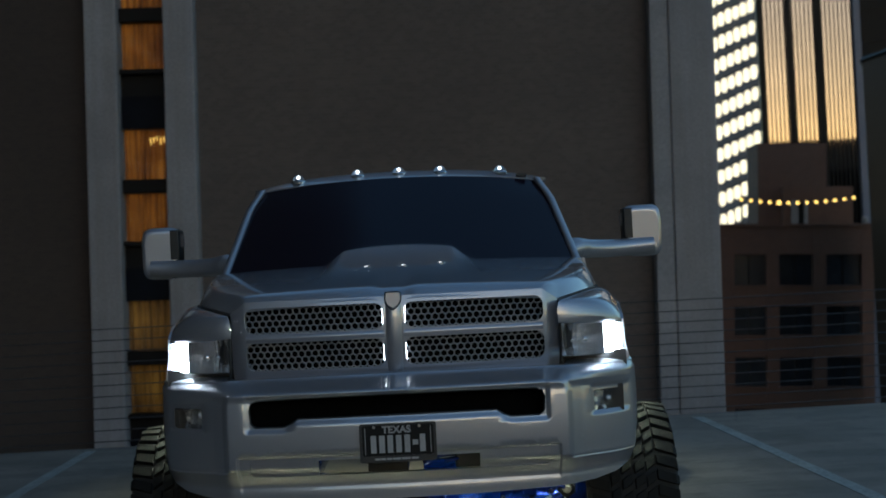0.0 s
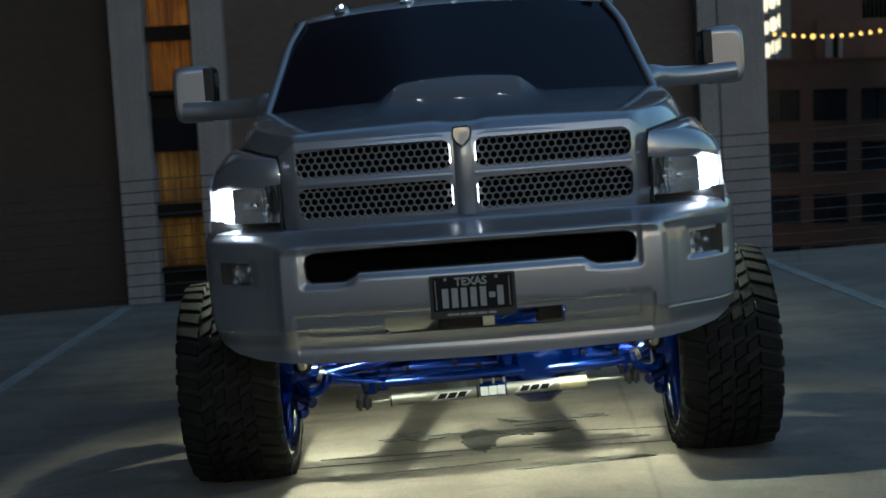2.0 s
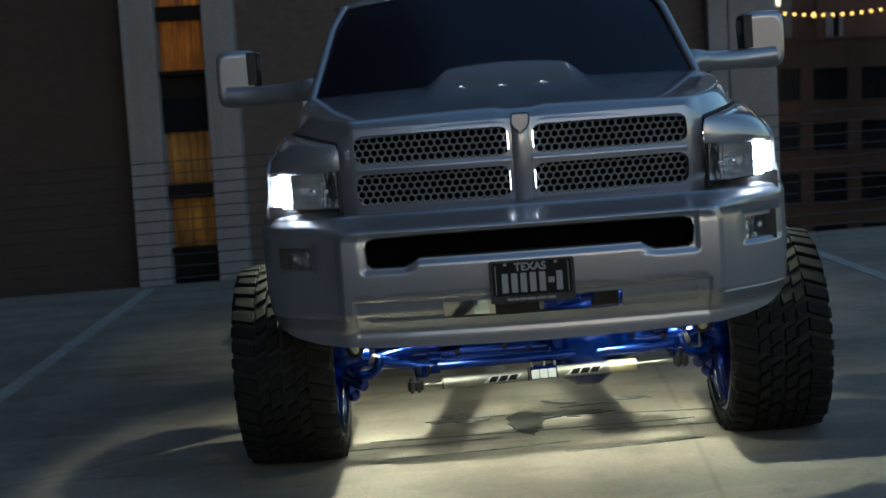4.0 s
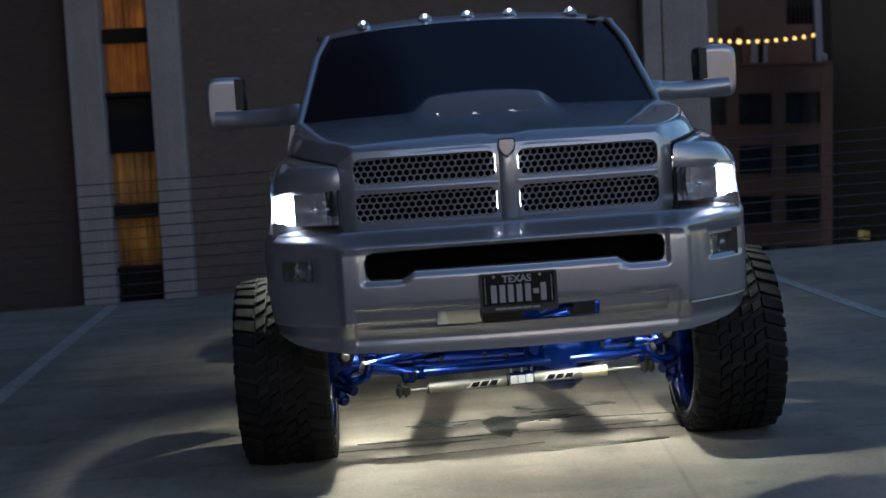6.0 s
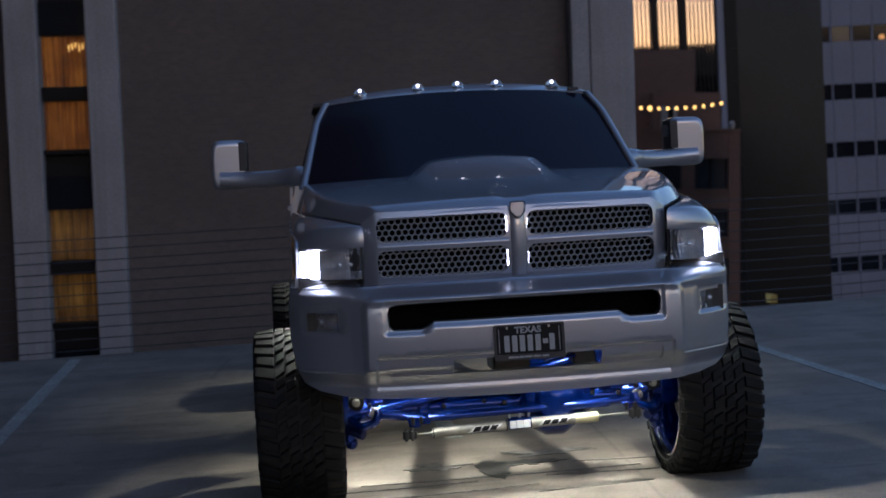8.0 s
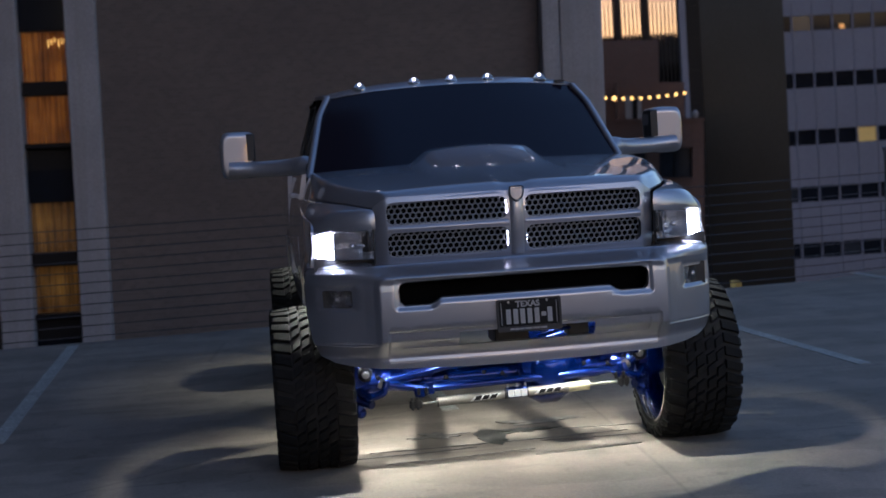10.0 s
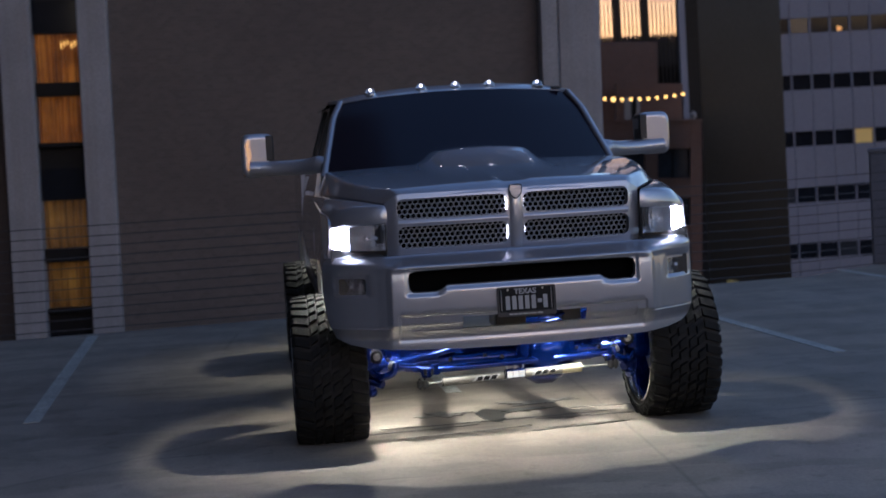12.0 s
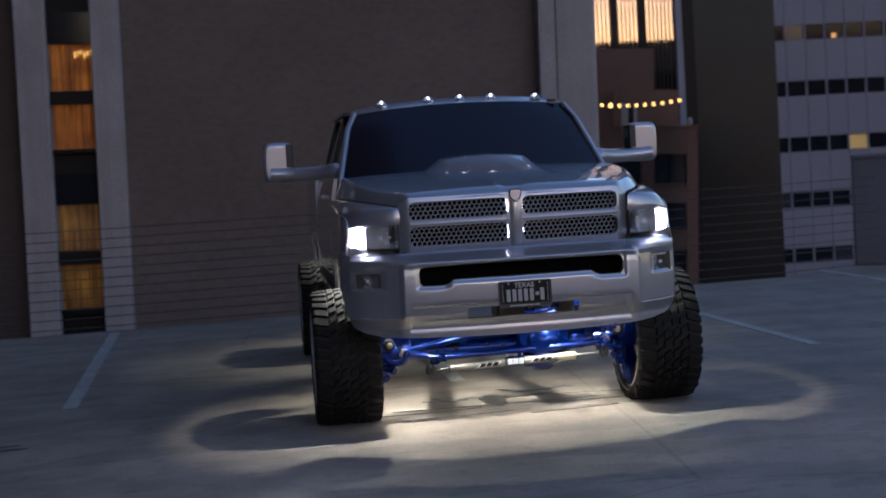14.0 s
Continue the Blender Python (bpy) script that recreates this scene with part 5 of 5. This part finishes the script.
for s in (-1, 1):
    kn = hub("steering_knuckle", axle, "blue steering knuckle")
    bm = bmesh.new()
    lathe(bm, [(-0.07, 0.02), (-0.06, 0.085), (0.02, 0.10), (0.09, 0.09), (0.10, 0.02)], 20, (s * 0.80, AXLE_Y, 0.43), "x")
    part("hub_body", bm, blue, kn, smooth=50)
    bm = tubes(([(s * 0.755, AXLE_Y - 0.02, 0.60), (s * 0.765, AXLE_Y - 0.03, 0.47), (s * 0.77, AXLE_Y - 0.02, 0.27)], [0.030, 0.040, 0.028]),
               ([(s * 0.77, AXLE_Y - 0.06, 0.40), (s * 0.72, AXLE_Y - 0.13, 0.355), (s * 0.645, AXLE_Y - 0.155, 0.375), (s * 0.625, AXLE_Y - 0.15, 0.43)], 0.021),
               ([(s * 0.77, AXLE_Y - 0.04, 0.33), (s * 0.70, AXLE_Y - 0.10, 0.305)], 0.024))
    part("steering_arm", bm, blue, kn, "curved blue steering arm", smooth=60)
    for z in (0.62, 0.255):
        bm = bmesh.new()
        bmesh.ops.create_uvsphere(bm, u_segments=12, v_segments=8, radius=0.030, matrix=Matrix.Translation((s * 0.757, AXLE_Y - 0.02, z)))
        part("ball_joint", bm, blue, kn)
    coil = bmesh.new()
    pts = [(s * 0.50 + 0.062 * math.cos(t * 0.7), AXLE_Y + 0.02 + 0.062 * math.sin(t * 0.7), 0.50 + 0.0105 * t) for t in range(52)]
    tube(coil, pts, 0.009, 8, 1)
    part("coil_spring", coil, blue, axle, "blue coil spring", smooth=60)
    bm = tubes(([(s * 0.60, AXLE_Y + 0.10, 0.45), (s * 0.56, AXLE_Y + 0.16, 1.02)], 0.028))
    part("shock_absorber", bm, gold_zinc, axle, "silver shock absorber", smooth=60)
    bm = bmesh.new()
    arm = [Vector((s * 0.545, AXLE_Y + 0.02, 0.40)), Vector((s * 0.50, 1.45, 0.49)), Vector((s * 0.45, 2.25, 0.63))]
    sheet(bm, lambda u, v: (arm[0].lerp(arm[1], 2 * v) if v <= 0.5 else arm[1].lerp(arm[2], 2 * v - 1)) + Vector((0.046 * math.copysign(abs(math.cos(2 * math.pi * u)) ** 0.4, math.cos(2 * math.pi * u)), 0, 0.05 * math.copysign(abs(math.sin(2 * math.pi * u)) ** 0.4, math.sin(2 * math.pi * u)))), 20, 16, True)
    part("radius_arm", bm, blue, axle, "blue radius arm", smooth=60)
    bm = boxes(((s * 0.56 - 0.035, AXLE_Y - 0.07, 0.44), (s * 0.56 + 0.035, AXLE_Y + 0.07, 0.56)))
    part("spring_perch", bm, blue, axle, bevel=0.008)
# tie rod with clamp sleeves, track bar, drag link
bm = tubes(([(-0.60, 0.80, 0.408), (-0.52, 0.795, 0.395), (-0.40, 0.79, 0.378), (0.0, 0.79, 0.384), (0.45, 0.79, 0.392), (0.60, 0.795, 0.406), (0.70, 0.81, 0.440)], 0.0205))
part("tie_rod", bm, blue, axle, "bright blue tie rod", smooth=60)
for run in ([(0.27, 0.79, 0.389), (0.50, 0.79, 0.394)], [(-0.62, 0.80, 0.41), (-0.50, 0.795, 0.392)]):
    part("adjuster_sleeve", tubes((run, 0.026)), blue, axle, smooth=60)
for x, z in ((-0.40, 0.350), (0.275, 0.361), (0.62, 0.370)):
    part("clamp", tubes(([(x, 0.79, z), (x, 0.79, z + 0.058)], 0.025)), blue, axle, smooth=60)
bm = tubes(([(-0.66, 0.84, 0.412), (-0.48, 0.84, 0.445), (-0.1, 0.84, 0.52), (0.2, 0.85, 0.58), (0.52, 0.86, 0.65)], 0.022))
part("track_bar", bm, blue, axle, "blue track bar", smooth=60)
bm = tubes(([(0.72, 0.80, 0.49), (0.5, 0.80, 0.52), (-0.1, 0.80, 0.53), (-0.45, 0.78, 0.54)], 0.019))
part("drag_link", bm, blue, axle, "blue drag link", smooth=60)
for x in (-0.435, 0.61):
    bm = bmesh.new()
    box(bm, (x - 0.055, 0.765, 0.335), (x + 0.055, 0.80, 0.39), lambda c: (x + (c.x - x) * (0.45 if c.z < 0.35 else 1.0) - (0.02 if c.z < 0.35 else 0) * (1 if x < 0 else -1), c.y, c.z))
    part("damper_bracket", bm, blue, axle, bevel=0.008)
    for dx in (-0.028, 0.012):
        part("bolt", tubes(([(x + dx, 0.757, 0.352), (x + dx, 0.757, 0.388)], 0.009)), greasy, axle)
# welded truss, upper brackets and hardware above the tie rod
bm = bmesh.new()
box(bm, (-0.70, 0.965, 0.40), (0.10, 1.05, 0.54))
box(bm, (0.38, 0.965, 0.40), (0.70, 1.05, 0.585))
part("truss", bm, blue, axle, "blue welded axle truss", bevel=0.012)
for x in (0.13, 0.235, 0.34):
    bm = bmesh.new()
    lathe(bm, [(0.33, 0.030), (0.36, 0.048), (0.47, 0.052), (0.56, 0.050), (0.582, 0.035), (0.585, 0.0)], 20, (x, 0.855, 0), "z", False)
    part("housing_rib", bm, blue, axle, "cast rib of the differential housing", smooth=50)
for x, r in ((0.225, 0.058), (0.332, 0.046)):
    bm = bmesh.new()
    lathe(bm, [(-r, 0.0), (-0.94 * r, 0.34 * r), (-0.72 * r, 0.69 * r), (-0.38 * r, 0.92 * r), (0.0, r), (0.06, r)], 24, (x, 0.835, 0.462), "y", False)
    part("housing_dome", bm, blue, axle, "rounded blue boss on the differential housing", smooth=60)
for x, z in ((-0.66, 0.44), (-0.30, 0.415), (-0.10, 0.425), (0.0, 0.41), (0.44, 0.43), (0.57, 0.42), (0.66, 0.45)):
    bm = bmesh.new()
    lathe(bm, [(-0.016, 0.0), (-0.016, 0.007), (-0.009, 0.008), (-0.009, 0.012), (0.0, 0.012)], 12, (x, 0.885, z), "y", False)
    part("bolt_head", bm, greasy, axle, smooth=40)
for s in (-1, 1):
    part("control_arm_mount", boxes(((s * 0.40 - 0.03, 0.86, 0.39), (s * 0.40 + 0.03, 1.0, 0.57))), blue, axle, bevel=0.01)
    part("brake_hose", tubes(([(s * 0.72, 0.83, 0.52), (s * 0.66, 0.80, 0.60), (s * 0.60, 0.84, 0.70), (s * 0.55, 0.9, 0.82)], 0.010)), black, axle, smooth=60)
    # upper joint of the knuckle: dark bushing, bright bolt and a blue clevis block
    bm = bmesh.new()
    lathe(bm, [(-0.030, 0.010), (-0.032, 0.020), (-0.026, 0.036), (0.0, 0.040), (0.05, 0.040)], 20, (s * 0.728, 0.835, 0.468), "y")
    part("joint_bushing", bm, greasy, axle, "dark greasy joint bushing", smooth=50)
    bm = bmesh.new()
    lathe(bm, [(-0.044, 0.0), (-0.044, 0.013), (-0.036, 0.015), (-0.034, 0.021), (-0.028, 0.021)], 12, (s * 0.728, 0.835, 0.470), "y", False)
    part("joint_bolt", bm, zinc, axle, "bare steel joint bolt", smooth=40)
    bm = boxes(((s * 0.795 - 0.030, 0.80, 0.44), (s * 0.795 + 0.030, 0.90, 0.60)))
    part("clevis_block", bm, blue, axle, bevel=0.008)
    part("jam_nut", tubes(([(s * 0.632, 0.797, 0.412), (s * 0.662, 0.803, 0.424)], 0.0255)), zinc, axle, "bare steel jam nut", smooth=30)
    bm = boxes(((s * 0.655 - 0.022, 0.90, 0.42), (s * 0.655 + 0.022, 0.915, 0.60)))
    part("axle_bracket", bm, blue, axle, bevel=0.005)
part("diff_flange", boxes(((0.08, 0.925, 0.41), (0.60, 0.945, 0.62))), blue, axle, "blue cast web beside the differential", bevel=0.008)
for x in (0.43, 0.485, 0.545):
    part("web_rib", tubes(([(x, 0.918, 0.43), (x, 0.918, 0.60)], 0.012)), blue, axle, smooth=60)

damper = hub("steering_damper", truck, "twin silver steering dampers with worn lettering panels")


def damper_pt(t):
    a, b = Vector((-0.372, 0.765, 0.307)), Vector((0.438, 0.77, 0.330))
    return a + (b - a) * t


def damper_bar(t0, t1, r, n=20):
    bm = bmesh.new()
    tube(bm, [damper_pt(t0), damper_pt(t1)], r, n)
    return bm


part("cylinder", damper_bar(0.0, 0.44, 0.0255), zinc, damper, "brushed silver damper body", smooth=60)
part("cylinder", damper_bar(0.585, 0.86, 0.0255), zinc, damper, "brushed silver damper body", smooth=60)
part("dust_sleeve", damper_bar(0.86, 1.0, 0.0265), gold_zinc, damper, "yellowed dust sleeve", smooth=60)
for t in (0.005, 0.445, 0.47, 0.565, 0.59):
    part("band", damper_bar(t - 0.004, t + 0.004, 0.0272), greasy, damper, smooth=60)
part("joiner", damper_bar(0.44, 0.60, 0.022), zinc, damper, smooth=60)
part("rod", damper_bar(-0.09, 0.0, 0.006), zinc, damper, smooth=60)
part("rod", damper_bar(1.0, 1.19, 0.0075), zinc, damper, smooth=60)
for t, r in ((-0.12, 0.026), (-0.155, 0.022), (1.215, 0.026), (1.25, 0.020)):
    bm = bmesh.new()
    c = damper_pt(t)
    lathe(bm, [(c.z - 0.030, 0.0), (c.z - 0.030, 0.007), (c.z - 0.020, 0.008), (c.z - 0.019, r * 0.80), (c.z + 0.019, r * 0.80), (c.z + 0.020, 0.009), (c.z + 0.034, 0.008), (c.z + 0.034, 0.0)], 16, (c.x, c.y, 0), "z", False)
    part("bushing", bm, black, damper, "greasy rod-end bushing", smooth=60)


def decal(t0, t1, drop, colour, name, lean=0.0, r=0.0268):
    """A plain lozenge wrapped on the damper where a maker's mark stands."""
    bm = bmesh.new()

    def wrap(u, v):
        c = damper_pt(t0 + (t1 - t0) * (u + lean * (v - 0.5)))
        a = radians(-38 + 76 * v) * drop
        return c + Vector((0, -r * math.cos(a), r * math.sin(a)))
    sheet(bm, wrap, 6, 8)
    thicken(bm, (0, 0.0008, 0))
    part(name, bm, colour, damper, "plain block where a mark is printed", smooth=60)


for t0 in (0.245, 0.665):
    decal(t0 - 0.012, t0 + 0.150, 0.80, mark_white, "mark_ground", 0.30)
    for k in range(3):
        decal(t0 + 0.05 * k, t0 + 0.05 * k + 0.042, 0.66, plate_black, "printed_mark", 0.45, 0.0274)
bm = bmesh.new()
box(bm, (-0.004, 0.738, 0.298), (0.108, 0.80, 0.350), lambda c: (c.x, c.y, c.z + 0.028 * c.x))
part("clamp_plate", bm, blue, damper, "blue clamp plate joining the dampers", bevel=0.008)
for x in (0.005, 0.055, 0.10):
    part("u_bolt", tubes(([(x, 0.775, 0.345), (x, 0.775, 0.368)], 0.006)), zinc, damper, "steel clamp bolt", smooth=60)
for k in range(3):
    part("white_mark", boxes(((0.001 + 0.0345 * k, 0.7345, 0.304 + 0.001 * k), (0.033 + 0.0345 * k, 0.7385, 0.341 + 0.001 * k))), mark_white, damper, "plain block where a mark is printed", bevel=0.001)

# chassis and engine underside
frame_ob = hub("chassis", truck, "dark chassis rails and engine underside")
for s in (-1, 1):
    part("rail", boxes(((s * 0.42 - 0.035, 0.30, 0.80), (s * 0.42 + 0.035, 5.80, 0.95))), black, frame_ob, bevel=0.01)
    part("running_board", boxes(((s * 0.93 - 0.07, 1.75, 0.74), (s * 0.93 + 0.07, 3.88, 0.80))), black, frame_ob, bevel=0.01)
part("crossmember", boxes(((-0.40, 1.25, 0.74), (0.40, 1.40, 0.86)), ((-0.40, 2.2, 0.74), (0.40, 2.35, 0.84))), black, frame_ob, bevel=0.01)
part("oil_pan", boxes(((-0.18, 0.95, 0.66), (0.16, 1.75, 0.90))), greasy, frame_ob, "greasy engine oil pan", bevel=0.03)
part("gearbox", boxes(((-0.20, 1.75, 0.68), (0.20, 2.9, 1.0))), greasy, frame_ob, bevel=0.05)
part("engine", boxes(((-0.38, 0.42, 0.90), (0.38, 1.55, 1.36))), black, frame_ob, "dark engine block", bevel=0.05)
part("floor_pan", boxes(((-0.90, 1.62, 0.96), (0.90, 3.9, 1.0))), black, frame_ob)
bm = tubes(([(0.10, 0.22, 0.70), (0.14, 0.19, 0.725), (0.20, 0.20, 0.735), (0.26, 0.30, 0.72)], 0.014), ([(0.18, 0.2, 0.705), (0.30, 0.24, 0.715)], 0.010))
part("tow_bracket", boxes(((-0.135, 0.20, 0.66), (0.03, 0.24, 0.76)), ((-0.135, 0.24, 0.66), (-0.12, 0.42, 0.76)), ((0.015, 0.24, 0.66), (0.03, 0.42, 0.76))), black, frame_ob, "black tow bracket behind the bumper opening", bevel=0.006)
part("frame_horn", boxes(((0.225, 0.21, 0.67), (0.33, 0.34, 0.79))), black, frame_ob, bevel=0.01)
part("sway_bar_link", bm, blue, frame_ob, "blue link behind the bumper opening", smooth=60)
bm = tubes(([(-0.02, 1.75, 0.62), (0.10, 2.6, 0.72)], 0.04), ([(0.05, 2.9, 0.80), (0.0, REAR_Y, 0.5)], 0.045))
part("driveshaft", bm, greasy, frame_ob, smooth=60)
rear_axle = hub("rear_axle", truck, "candy blue rear axle")
bm = tubes(([(-0.80, REAR_Y, 0.43), (0.80, REAR_Y, 0.43)], 0.05))
part("axle_tube", bm, blue, rear_axle, smooth=60)
bm = bmesh.new()
lathe(bm, [(-0.16, 0.03), (-0.12, 0.10), (-0.03, 0.16), (0.03, 0.16), (0.12, 0.10), (0.16, 0.03)], 28, (0, REAR_Y, 0.43), "x")
part("differential", bm, blue, rear_axle, smooth=50)
for s in (-1, 1):
    bm = tubes(([(s * 0.52, 3.75, 0.78), (s * 0.52, REAR_Y, 0.50), (s * 0.52, 5.1, 0.80)], 0.03))
    part("leaf_spring", bm, black, rear_axle, smooth=60)

# small unseen light pods over the rock lights and over the added fill pair
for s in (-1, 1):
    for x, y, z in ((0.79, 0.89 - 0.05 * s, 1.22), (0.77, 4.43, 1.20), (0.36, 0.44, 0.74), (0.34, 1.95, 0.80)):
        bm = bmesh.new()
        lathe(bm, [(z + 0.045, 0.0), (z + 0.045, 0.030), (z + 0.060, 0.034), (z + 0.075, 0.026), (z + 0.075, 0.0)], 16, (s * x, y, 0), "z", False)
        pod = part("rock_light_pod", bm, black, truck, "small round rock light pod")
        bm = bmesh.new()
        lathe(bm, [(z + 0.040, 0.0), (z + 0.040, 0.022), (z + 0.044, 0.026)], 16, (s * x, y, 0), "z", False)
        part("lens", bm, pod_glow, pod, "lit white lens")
